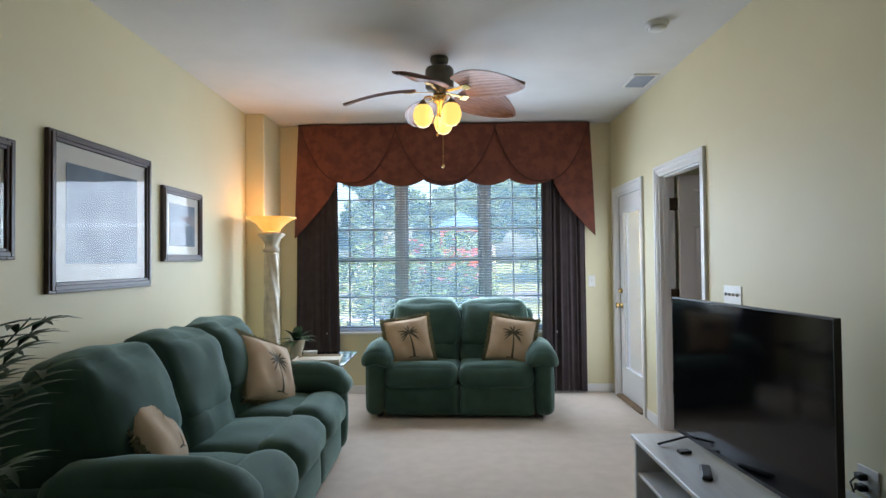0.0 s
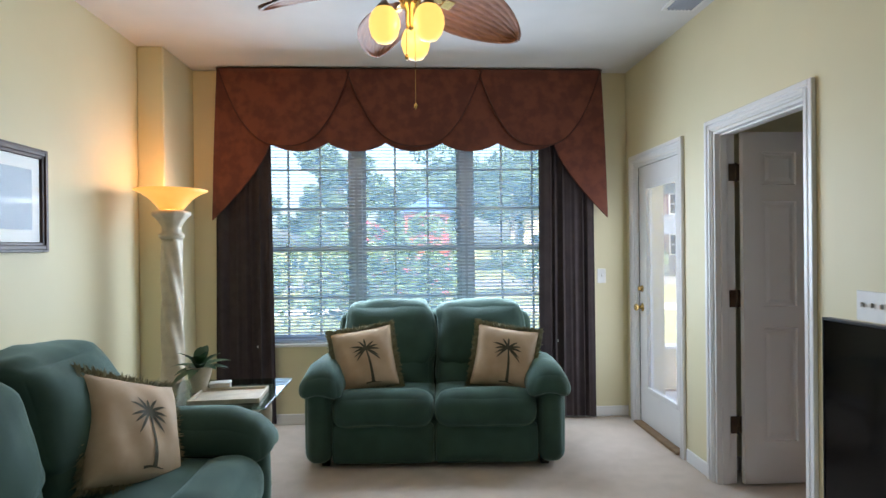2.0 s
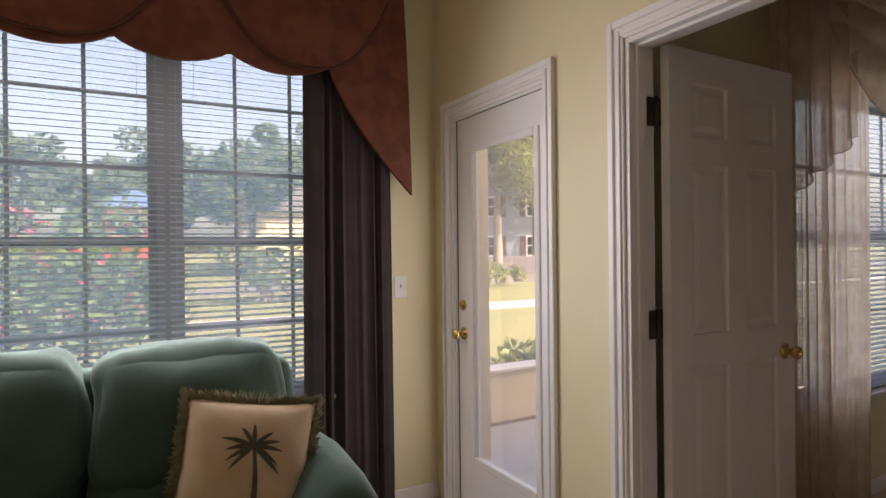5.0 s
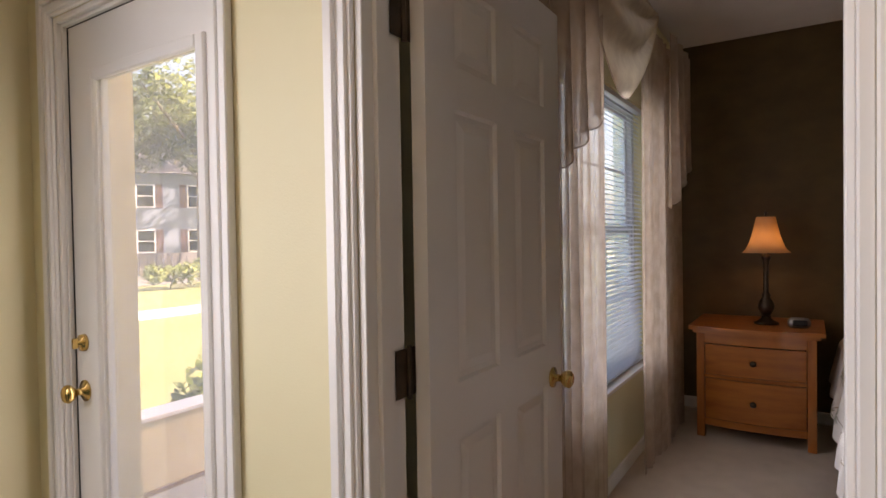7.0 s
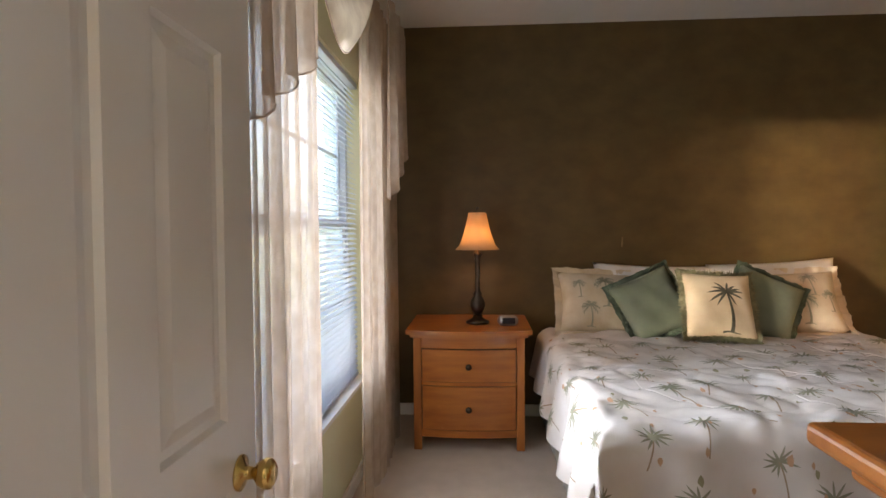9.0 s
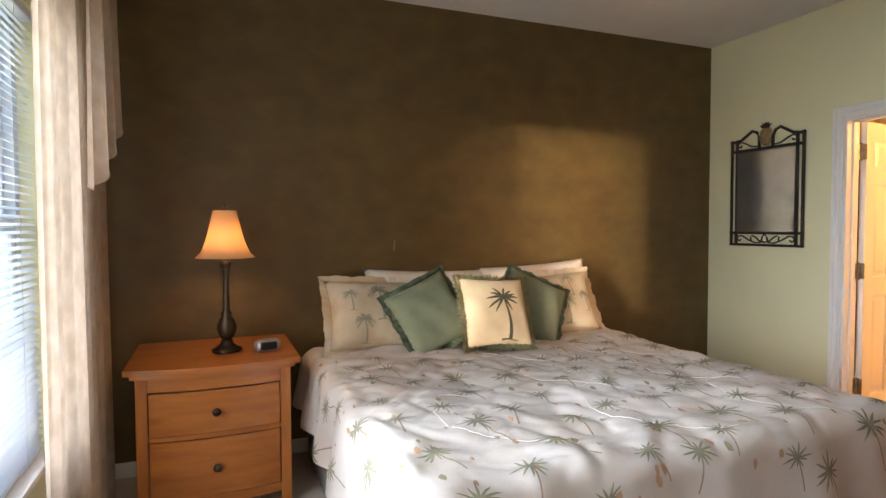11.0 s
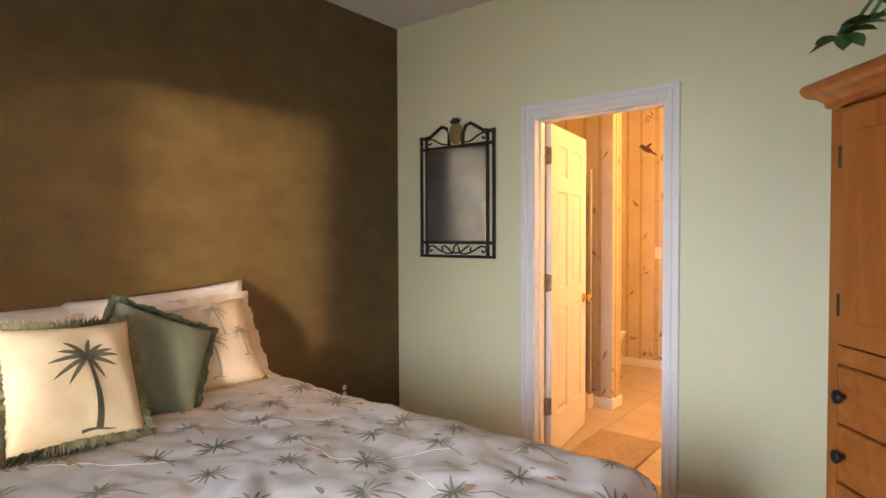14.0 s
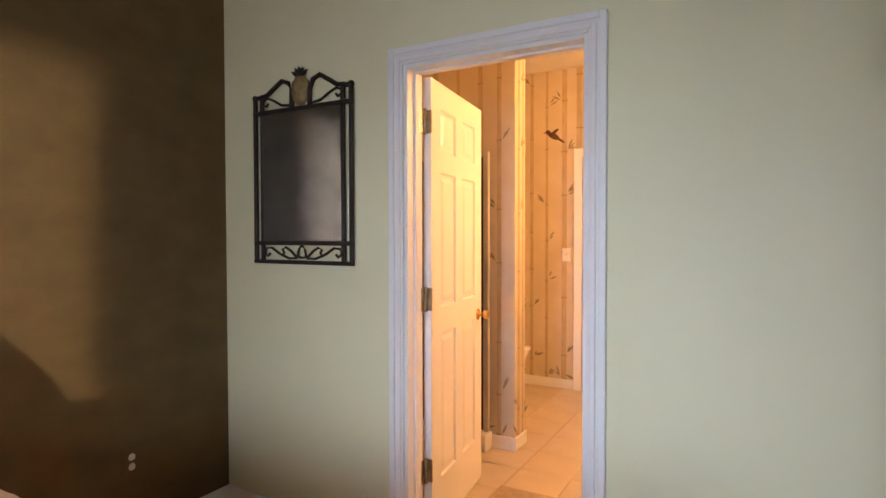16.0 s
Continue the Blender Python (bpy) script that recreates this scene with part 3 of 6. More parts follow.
def pillow(name, m, size, thick, cover, label, fringe=None, prints=(), ink=None, flange=0.0, group="", height=None):
    """A cushion in the local xz plane (x wide, z up), its printed face towards -y, its base at z = 0."""
    rng = random.Random(len(label) + int(size * 1000))
    p = thing(name, m, label, "pillow", group)
    w, h = size / 2, (height or size) / 2

    def swell(u, v):
        return thick / 2 * (max(0.0, (1 - abs(u) ** 3.2) * (1 - abs(v) ** 3.2))) ** 0.55

    def rim(u, v):
        k = 1 - 0.07 * (1 - abs(v) ** 2) * (abs(u) > 0.5) * (abs(u) - 0.5) * 2
        q = 1 - 0.07 * (1 - abs(u) ** 2) * (abs(v) > 0.5) * (abs(v) - 0.5) * 2
        return u * w * k, h + v * h * q

    def surf(u, v, side):
        x, z = rim(u, v)
        wr = 0.006 * math.sin(9 * u + 4 * v + size * 40) * (1 - u * u) * (1 - v * v)
        return (x, side * (swell(u, v) + 0.002) + wr, z)
    bm = bmesh.new()
    for side in (-1, 1):
        add_grid(bm, 22, 22, lambda u, v: surf(2 * u - 1, 2 * v - 1, side))
    bmesh.ops.remove_doubles(bm, verts=bm.verts, dist=0.0045)
    part("cover", bm, cover, p, smooth=True)
    if prints:
        for px, pz, s in prints:
            bm = bmesh.new()

            def place(x, y, px=px, pz=pz):
                u, v = max(-0.98, min(0.98, px + x / w)), max(-0.98, min(0.98, pz + y / h))
                q = surf(u, v, -1)
                return (q[0], q[1] - 0.0025, q[2])
            add_palm(bm, place, s, rng, drop=0.07, arc=(-50, 280), lance=fringe is FRINGE) if fringe else add_palm(bm, place, s, rng)
            part("palm_print", bm, ink or PALMINK, p, "dark palm-tree print")
    edge = []
    for k in range(160):
        f = k / 40
        i, t = int(f), 2 * (f - int(f)) - 1
        u, v = ((t, -1), (1, t), (-t, 1), (-1, -t))[i]
        edge.append((Vector((*rim(u, v),)), Vector((u, v)).normalized()))
    if fringe:
        bm = bmesh.new()
        for (c, d) in edge:
            for j in range(9):
                b = Vector((c.x + rng.uniform(-0.008, 0.008), rng.uniform(-0.008, 0.008), c.y + rng.uniform(-0.008, 0.008)))
                e = b + Vector((d.x, rng.uniform(-0.7, 0.7), d.y)).normalized() * (rng.uniform(0.020, 0.044) if fringe is FRINGE else rng.uniform(0.010, 0.024))
                s = 0.0065
                vs = [bm.verts.new(b + Vector(o)) for o in ((-s, 0, -s), (s, s, 0), (0, -s, s))] + [bm.verts.new(e)]
                for f in ((0, 1, 3), (1, 2, 3), (2, 0, 3)):
                    bm.faces.new([vs[q] for q in f])
        part("fringe", bm, fringe, p, "shaggy fringe round the edge")
    if flange:
        bm = bmesh.new()
        n = len(edge)
        ring = []
        for k, (c, d) in enumerate(edge):
            wv = 0.010 * math.sin(k * 0.7) + 0.006 * math.sin(k * 1.9)
            ring.append((bm.verts.new((c.x, 0.003, c.y)), bm.verts.new((c.x + d.x * flange, wv, c.y + d.y * flange))))
        for k in range(n):
            a, b = ring[k], ring[(k + 1) % n]
            bm.faces.new((a[0], b[0], b[1], a[1]))
        part("flange", bm, fringe or cover, p, smooth=True)
    return p


def recliner(name, m, seats, seat_w, label, depth=0.92):
    """Padded reclining sofa: local x along it, front towards -y, floor at z = 0."""
    s = thing(name, m, label, "sofa", "matching green sofas")
    half = seats * seat_w / 2
    arm = 0.17
    f, b = -depth / 2, depth / 2
    part("base", box(-half, half, f + 0.07, b - 0.10, 0.03, 0.30, 0.02), SUEDE, s)
    for k in range(seats):
        x = -half + seat_w * (k + 0.5)
        part("seat_cushion", puff(seat_w - 0.004, depth * 0.50, 0.20, 0.06, (0, 0.01, 0.026), 16, None, (x, f + depth * 0.43, 0.362), crease=0.012), SUEDE, s, smooth=True)
        part("knee_roll", puff(seat_w - 0.006, depth * 0.27, 0.225, 0.095, (0, 0.012, 0.012), 16, lambda v: (v.x, v.y, v.z - 0.10 * max(0, -v.y - 0.02)), (x, f + depth * 0.128, 0.368), crease=0.010), SUEDE, s, "padded front roll of the seat", smooth=True)
        part("footrest_panel", puff(seat_w - 0.008, 0.08, 0.255, 0.03, (0, 0.012, 0), 10, None, (x, f + 0.075, 0.158), crease=0.005), SUEDE, s, smooth=True)

        # lower lumbar roll and rounded head cushion, meeting in a curved seam
        part("lumbar_cushion", puff(seat_w - 0.012, 0.26, 0.34, 0.085, (0, 0.05, 0.01), 16, lambda v: (v.x, v.y + 0.12 * (v.z / 0.36), v.z), (x, b - 0.335, 0.55), crease=0.022), SUEDE, s, smooth=True)
        part("back_cushion", puff(seat_w - 0.006, 0.28, 0.41, 0.085, (0, 0.055, 0.022), 18, lambda v: (v.x * (1 - 0.05 * max(0, v.z) / 0.2), v.y + 0.14 * (v.z / 0.4), v.z - 0.050 * (1 - (2 * v.x / seat_w) ** 2) * max(0.0, min(1.0, -v.z / 0.08))), (x, b - 0.275, 0.79), crease=0.022), SUEDE, s, smooth=True)
    part("back_frame", puff(2 * half + 0.13, 0.22, 0.86, 0.07, (0, 0, 0), 12, lambda v: (v.x * (1 - 0.06 * max(0, v.z)), v.y + 0.10 * v.z, v.z), (0, b - 0.16, 0.495)), SUEDE, s, smooth=True)
    for sg in (-1, 1):
        x = sg * (half + arm / 2)
        part("arm", puff(arm, depth - 0.06, 0.52, 0.07, (0.018, 0.02, 0), 14, None, (x, f + 0.02 + (depth - 0.06) / 2, 0.29)), SUEDE, s, smooth=True)
        part("arm_pad", puff(arm + 0.10, depth * 0.72, 0.16, 0.075, (0.01, 0.015, 0.02), 16, lambda v: (v.x, v.y, v.z - 0.05 * max(0, (-v.y - 0.18)) / 0.2 * 1.2 - 0.05 * (abs(v.x) / 0.14) ** 2), (x - sg * 0.02, f + depth * 0.36 - 0.015, 0.565), crease=0.01), SUEDE, s, "bulging padded arm top", smooth=True)
    for sx in (-1, 1):
        for y in (f + 0.14, b - 0.18):
            part("foot", box(sx * (half + 0.05) - 0.025, sx * (half + 0.05) + 0.025, y - 0.025, y + 0.025, 0, 0.04), BLACKPLASTIC, s)
    return s


LS = pose(0.205, 5.375, 0, 0, 0, -3.0)
recliner("loveseat", LS, 2, 0.655, "dark green microfibre two-seat recliner below the window", 0.86)
SF = pose(-1.14, 3.11, 0, 0, 0, 90)
recliner("sofa", SF, 3, 0.63, "dark green microfibre three-seat recliner along the wall", 1.02)
palm1 = ((0.02, -0.02, 0.30),)
pillow("throw_pillow", LS @ pose(-0.43, -0.22, 0.455, -20, -8, 9), 0.42, 0.15, TAN, "tan palm-print throw pillow leaning on the loveseat", FRINGE, palm1, group="palm throw pillows")
pillow("throw_pillow", LS @ pose(0.43, -0.22, 0.455, -20, 8, -9), 0.42, 0.15, TAN, "tan palm-print throw pillow leaning on the loveseat", FRINGE, palm1, group="palm throw pillows")
pillow("throw_pillow", SF @ pose(0.57, -0.10, 0.46, -28, 20, -28), 0.46, 0.17, TAN, "tan palm-print throw pillow on the far sofa seat", FRINGE, palm1, group="palm throw pillows")
pillow("throw_pillow", SF @ pose(-0.62, -0.05, 0.48, -37, 12, 12), 0.46, 0.17, TAN, "tan palm-print throw pillow on the near sofa seat", FRINGE, palm1, group="palm throw pillows")


# curtains and cornice valance
def drape(name, x0, x1, y, z0, z1, folds, depth, mat, label, flare=0.0, group="", phase=0.0):
    def at(u, v):
        x = x0 + (x1 - x0) * u
        amp = depth * (0.65 + 0.35 * math.sin(11 * u + 2 * phase)) * (0.6 + 0.4 * (1 - v))
        ph = folds * 2 * math.pi * (u + 0.05 * math.sin(14 * u + phase) + 0.03 * math.sin(33 * u + 2 * phase)) + 0.3 * math.sin(3 * v + 9 * u)
        return (x + flare * (u - 0.5) * (1 - v) + 0.25 * amp * math.sin(2 * ph), y + amp * math.sin(ph), z0 + (z1 - z0) * v)
    bm = bmesh.new()
    add_grid(bm, folds * 14, 14, at)
    ob = part(name, bm, mat, None, smooth=True)
    return tagged(ob, label, "curtain", group)


drape("curtain", -1.465, -1.05, 5.95, 0.02, 2.62, 5, 0.024, CURTAIN, "dark taupe floor-length curtain gathered beside the window", 0.05, "living room curtains")
drape("curtain", 1.08, 1.515, 5.95, 0.02, 2.62, 6, 0.024, CURTAIN, "dark taupe floor-length curtain gathered beside the window", 0.03, "living room curtains", 2.0)

v = thing("valance", pose(0, 0, 0), "rust floral upholstered cornice valance with scalloped edge", "valance")
VX0, VX1, VY, VT = -1.437, 1.575, 5.885, 2.79


def val_bottom(x):
    """Lower edge: long tails at both ends, five scallops between."""
    a, b = -1.03, 1.18
    if x < a:
        f = (a - x) / (a - VX0)
        return 2.20 - 0.575 * f ** 0.75
    if x > b:
        f = (x - b) / (VX1 - b)
        return 2.20 - 0.575 * f ** 0.75
    t = (x - a) / (b - a) * 5 + 0.0
    return 2.225 - 0.07 * abs(math.sin(math.pi * t)) ** 0.7


bm = bmesh.new()
add_grid(bm, 150, 16, lambda u, w: (VX0 + (VX1 - VX0) * u + (0.045 * (2 * u - 1) ** 3) * (1 - w), VY - 0.012 * math.sin(math.pi * w), val_bottom(VX0 + (VX1 - VX0) * u) + (VT - val_bottom(VX0 + (VX1 - VX0) * u)) * w))
front = bm.faces[:]
ext = bmesh.ops.extrude_face_region(bm, geom=front)
bmesh.ops.translate(bm, verts=[g for g in ext["geom"] if isinstance(g, bmesh.types.BMVert)], vec=(0, 0.02, 0))
part("cornice_board", bm, RUST, v, smooth=False)
part("return_end", boxes((VX0, VX0 + 0.02, VY + 0.021, YN - 0.002, 1.75, VT), (VX1 - 0.02, VX1, VY + 0.021, YN - 0.002, 1.75, VT), (VX0 + 0.02, VX1 - 0.02, VY + 0.021, YN - 0.002, VT - 0.02, VT)), RUST, v)
for x0, x1, s in ((VX0 + 0.03, -0.43, 0.0), (-0.43, 0.60, 0.0), (0.60, VX1 - 0.03, 0.0)):
    # three overlapping swags, each a rounded shield with a corded edge
    cx, hw = (x0 + x1) / 2, (x1 - x0) / 2 + 0.015
    low = 2.195

    def swag(u, w, cx=cx, hw=hw, low=low):
        t = 2 * u - 1
        prof = VT - 0.004 - (VT - low) * max(0.0, 1 - abs(t) ** 2.6)
        z = prof + (VT - 0.004 - prof) * w
        return (cx + hw * t, VY - 0.022 - 0.014 * (1 - t * t) * math.sin(math.pi * (0.15 + 0.7 * w)), z)
    bm = bmesh.new()
    add_grid(bm, 40, 12, swag)
    ext = bmesh.ops.extrude_face_region(bm, geom=bm.faces[:])
    bmesh.ops.translate(bm, verts=[g for g in ext["geom"] if isinstance(g, bmesh.types.BMVert)], vec=(0, 0.008, 0))
    sw = part("swag", bm, RUST, v)
    part("welt", tube([swag(k / 40, 0) for k in range(41)], 0.006, 6), material("rust_cord", (0.09, 0.03, 0.02), rough=0.9), sw, "darker corded edge", smooth=True)
part("top_cord", tube([(VX0, VY - 0.012, VT), (VX1, VY - 0.012, VT)], 0.007, 6), bpy.data.materials["rust_cord"], v, smooth=True)

# floor lamp: twisted column with a glass bowl
LX, LY = -1.515, 5.215
lm = thing("floor_lamp", pose(LX, LY, 0), "cream twisted-column torchiere with lit amber bowl", "floor lamp")
CREAM = material("cream_plaster", (0.62, 0.55, 0.42), (0.50, 0.43, 0.32), rough=0.6, scale=14, bump=0.2, bump_scale=80)
part("base", lathe([(0.001, 0), (0.15, 0), (0.15, 0.035), (0.13, 0.05), (0.135, 0.07), (0.11, 0.09), (0.085, 0.12), (0.08, 0.14), (0.0, 0.14)], 32), CREAM, lm, smooth=True)
part("column", lathe([(0.072 - 0.010 * k / 60, 0.14 + 1.33 * k / 60) for k in range(61)], 60, True, lambda r, a, z: r * (1 + 0.09 * math.sin(5 * a + z * 17))), CREAM, lm, "spirally fluted column", smooth=True)
part("capital", lathe([(0.066, 1.47), (0.078, 1.485), (0.078, 1.50), (0.06, 1.51), (0.058, 1.55), (0.09, 1.60), (0.115, 1.625), (0.115, 1.645), (0.05, 1.66), (0.0, 1.66)], 32, True, lambda r, a, z: r * (1 + (0.04 * math.sin(10 * a) if z > 1.52 else 0))), CREAM, lm, smooth=True)
AMBER = glowing("amber_glass", (0.75, 0.42, 0.12), (1.0, 0.40, 0.07), 0.22)
part("bowl", lathe([(0.07, 1.662), (0.095, 1.69), (0.13, 1.73), (0.18, 1.765), (0.225, 1.785), (0.225, 1.79), (0.175, 1.772), (0.125, 1.738), (0.09, 1.70), (0.06, 1.672)], 40, False), AMBER, lm, "lit amber glass bowl", smooth=True)
lamp("torchiere_bulb", (LX, LY, 1.80), 0.95, (1.0, 0.52, 0.20), 0.05)

# end table with glass top, tray, plant
tb = thing("end_table", pose(-1.02, 4.62, 0), "glass-topped end table beside the sofa", "end table")
tg = part("glass_top", box(-0.33, 0.33, -0.33, 0.33, 0.592, 0.604, 0.004), clear_glass("table_glass", (0.55, 0.68, 0.66)), tb, "bevelled dark tinted glass top")
part("apron", boxes((-0.24, 0.24, -0.24, -0.20, 0.52, 0.59), (-0.24, 0.24, 0.20, 0.24, 0.52, 0.59), (-0.24, -0.20, -0.20, 0.20, 0.52, 0.59), (0.20, 0.24, -0.20, 0.20, 0.52, 0.59), bevel=0.004), CREAM, tb)
for sx in (-1, 1):
    for sy in (-1, 1):
        part("leg", lathe([(0.03, 0), (0.035, 0.02), (0.022, 0.05), (0.03, 0.25), (0.036, 0.45), (0.03, 0.52)], 14), CREAM, tb, smooth=True).location = (sx * 0.2, sy * 0.2, 0)
part("lower_shelf", box(-0.2, 0.2, -0.2, 0.2, 0.18, 0.205, 0.004), CREAM, tb)
tr = thing("tray", pose(-0.93, 4.50, 0.605, 0, 0, 4), "pale bone-coloured serving tray on the end table", "tray")
part("tray_base", box(-0.17, 0.17, -0.13, 0.13, 0, 0.012, 0.004), CREAM, tr)
part("tray_rim", boxes((-0.18, 0.18, -0.14, -0.125, 0, 0.025), (-0.18, 0.18, 0.125, 0.14, 0, 0.025), (-0.18, -0.165, -0.125, 0.125, 0, 0.025), (0.165, 0.18, -0.125, 0.125, 0, 0.025), bevel=0.003), CREAM, tr)
bx = thing("trinket_box", pose(-1.03, 4.66, 0.605, 0, 0, 12), "small white trinket box on the end table", "box")
part("body", box(-0.055, 0.055, -0.035, 0.035, 0, 0.035, 0.004), WHITEPLASTIC, bx)
part("lid", box(-0.058, 0.058, -0.038, 0.038, 0.036, 0.05, 0.005), WHITEPLASTIC, bx)

LEAF = material("dark_leaf", (0.045, 0.11, 0.045), (0.022, 0.065, 0.03), rough=0.4, scale=12)
PALMLEAF = material("palm_leaf", (0.05, 0.10, 0.035), (0.025, 0.06, 0.025), rough=0.45, scale=9, island=0.3)


def add_leaf(bm, base, d, up, length, width, droop=0.3, n=6):
    """A tapered leaf blade with a fold along its middle."""
    d, up = Vector(d).normalized(), Vector(up)
    side = d.cross(up).normalized()
    up = side.cross(d).normalized()
    rows = []
    for k in range(n + 1):
        f = k / n
        c = Vector(base) + d * length * f - Vector((0, 0, 1)) * droop * length * f * f
        w = width * math.sin(math.pi * min(1, 0.08 + 0.92 * f)) ** 0.8 * 0.5
        rows.append([bm.verts.new(c - side * w + up * w * 0.25), bm.verts.new(c), bm.verts.new(c + side * w + up * w * 0.25)])
    for p, q in zip(rows, rows[1:]):
        bm.faces.new((p[0], p[1], q[1], q[0]))
        bm.faces.new((p[1], p[2], q[2], q[1]))


rng = random.Random(5)
pl = thing("potted_plant", pose(-1.13, 4.62, 0.605), "small leafy plant in a cream pot on the end table", "plant")
part("pot", lathe([(0.001, 0), (0.045, 0), (0.05, 0.01), (0.04, 0.03), (0.06, 0.10), (0.07, 0.145), (0.074, 0.15), (0.064, 0.15), (0.055, 0.12), (0.0, 0.12)], 24), CREAM, pl, smooth=True)
bm = bmesh.new()
for k in range(22):
    a = rng.uniform(0, 6.28)
    el = rng.uniform(0.1, 1.3)
    add_leaf(bm, (0, 0, 0.13), (math.cos(a) * math.cos(el), math.sin(a) * math.cos(el), math.sin(el)), (0, 0, 1), rng.uniform(0.14, 0.24), rng.uniform(0.05, 0.075), 0.35)
part("leaves", bm, LEAF, pl, smooth=True)

# parlour palm beside the sofa
pp = thing("palm_plant", pose(-1.50, 1.42, 0), "leafy green palm with feathery fronds in a pot", "plant")
part("pot", lathe([(0.001, 0), (0.14, 0), (0.17, 0.28), (0.18, 0.30), (0.165, 0.30), (0.155, 0.26), (0.0, 0.26)], 28), CREAM, pp, smooth=True)
for k in range(16):
    a = rng.uniform(-0.55, 0.45) if k < 9 else rng.uniform(1.4, 4.9)
    length, rise = rng.uniform(0.48, 0.66), rng.uniform(1.12, 1.42) if k < 5 else rng.uniform(0.55, 0.78)
    h0 = rng.uniform(0.26, 0.35)
    stem = []
    for j in range(10):
        f = j / 9
        stem.append(Vector((math.cos(a) * length * f ** 1.2 * 0.85, math.sin(a) * length * f ** 1.2 * 0.85, h0 + rise * f * 0.9 - 0.30 * length * f ** 2.6)))
    bm = tube(stem, 0.006, 6, 0.002)
    for j in range(3, 10):
        dd = (stem[j] - stem[j - 1]).normalized()
        sd = dd.cross(Vector((0, 0, 1))).normalized()
        for q in range(2):
            b = stem[j - 1].lerp(stem[j], q / 2)
            for sg in (-1, 1):
                add_leaf(bm, b, dd * 0.8 + sd * sg, (0, 0, 1), 0.24 * (1.1 - 0.4 * abs(j - 6) / 4), 0.026, 0.35, 4)
    part("frond", bm, PALMLEAF, pp, smooth=True)

# framed pictures on the west wall
MATBOARD = material("cream_matboard", (0.66, 0.64, 0.58), rough=0.9)
ARTBLUE = material("pale_blue_print", (0.22, 0.29, 0.35), (0.11, 0.15, 0.20), rough=0.8, scale=3, detail=7)
PICGLASS = clear_glass("picture_glass", gloss=0.06)


def picture(y0, y1, z0, z1, fw, mat_w, label):
    p = thing("framed_picture", pose(XW, (y0 + y1) / 2, z0, 0, 0, 0), label, "picture", "framed pictures on the wall")
    w, h = (y1 - y0) / 2, z1 - z0
    part("backing", box(0.002, 0.010, -w + 0.01, w - 0.01, 0.01, h - 0.01), MATBOARD, p)
    bm = bmesh.new()
    for ins, d0, d1 in ((0.0, 0.0, 0.026), (fw * 0.25, 0.0, 0.034)):
        a = fw - ins if ins == 0 else fw * 0.7
        add_box(bm, d0, d1, -w + ins, -w + a, ins, h - ins, 0.003, 1)
        add_box(bm, d0, d1, w - a, w - ins, ins, h - ins, 0.003, 1)
        add_box(bm, d0, d1, -w + a, w - a, ins, a, 0.003, 1)
        add_box(bm, d0, d1, -w + a, w - a, h - a, h - ins, 0.003, 1)
    part("frame", bm, DARKFRAME, p, "dark wood moulded frame")
    bm = bmesh.new()
    m1 = fw + mat_w
    part("print", box(0.010, 0.0125, -w + m1, w - m1, m1, h - m1), ARTBLUE, p, "pale blue framed print")
    part("glass", box(0.016, 0.018, -w + fw * 0.6, w - fw * 0.6, fw * 0.6, h - fw * 0.6), PICGLASS, p)
    return p


picture(1.88, 2.50, 1.40, 1.93, 0.05, 0.07, "small dark-framed print behind glass on the wall")
picture(2.71, 3.66, 1.235, 2.04, 0.055, 0.09, "large dark-framed print with a wide mat on the wall")
picture(3.82, 4.43, 1.392, 1.91, 0.05, 0.06, "small dark-framed print behind glass on the wall")

# television and stand
st = thing("tv_stand", pose(1.40, 2.22, 0), "low grey laminate television stand with open shelf", "tv stand")
part("top", box(-0.32, 0.32, -0.90, 0.90, 0.405, 0.43, 0.003, 1), GREYWOOD, st)
part("side_panel", box(-0.30, 0.32, 0.875, 0.90, 0, 0.405, 0.002, 1), GREYWOOD, st)
part("side_panel", box(-0.30, 0.32, -0.90, -0.875, 0, 0.405, 0.002, 1), GREYWOOD, st)
part("shelf", box(-0.29, 0.30, -0.875, 0.875, 0.215, 0.235, 0.002, 1), GREYWOOD, st)
part("bottom_panel", box(-0.29, 0.30, -0.875, 0.875, 0.03, 0.05, 0.002, 1), GREYWOOD, st)
part("back_panel", box(0.305, 0.32, -0.875, 0.875, 0.03, 0.405), GREYWOOD, st)
tv = thing("television", pose(1.345, 2.47, 0.43, 0, 0, 3.8), "flat black television switched off on the stand", "television")
part("screen", box(-0.014, -0.009, -0.580, 0.580, 0.055, 0.735, 0.002, 1), SCREEN, tv, "dark glossy blank screen")
part("bezel", boxes((-0.016, 0.010, -0.584, -0.580, 0.04, 0.742), (-0.016, 0.010, 0.580, 0.584, 0.04, 0.742), (-0.016, 0.010, -0.58, 0.58, 0.735, 0.742), (-0.016, 0.010, -0.58, 0.58, 0.04, 0.055)), material("steel_bezel", (0.05, 0.05, 0.055), rough=0.35, metal=0.8), tv)
part("back_shell", boxes((-0.009, 0.016, -0.580, 0.580, 0.056, 0.734), (0.016, 0.06, -0.40, 0.40, 0.08, 0.45), bevel=0.004), BLACKPLASTIC, tv)
for sg in (-1, 1):
    part("stand_foot", tube([(-0.16, sg * 0.46, 0.006), (0.0, sg * 0.44, 0.05), (0.13, sg * 0.46, 0.006)], 0.006, 8), BLACKPLASTIC, tv)
rm = thing("remote_control", pose(1.22, 2.52, 0.43, 0, 0, 70), "black remote control lying on the stand", "remote")
part("body", puff(0.17, 0.045, 0.018, 0.008, n=8, at=(0, 0, 0.009)), BLACKPLASTIC, rm, smooth=True)
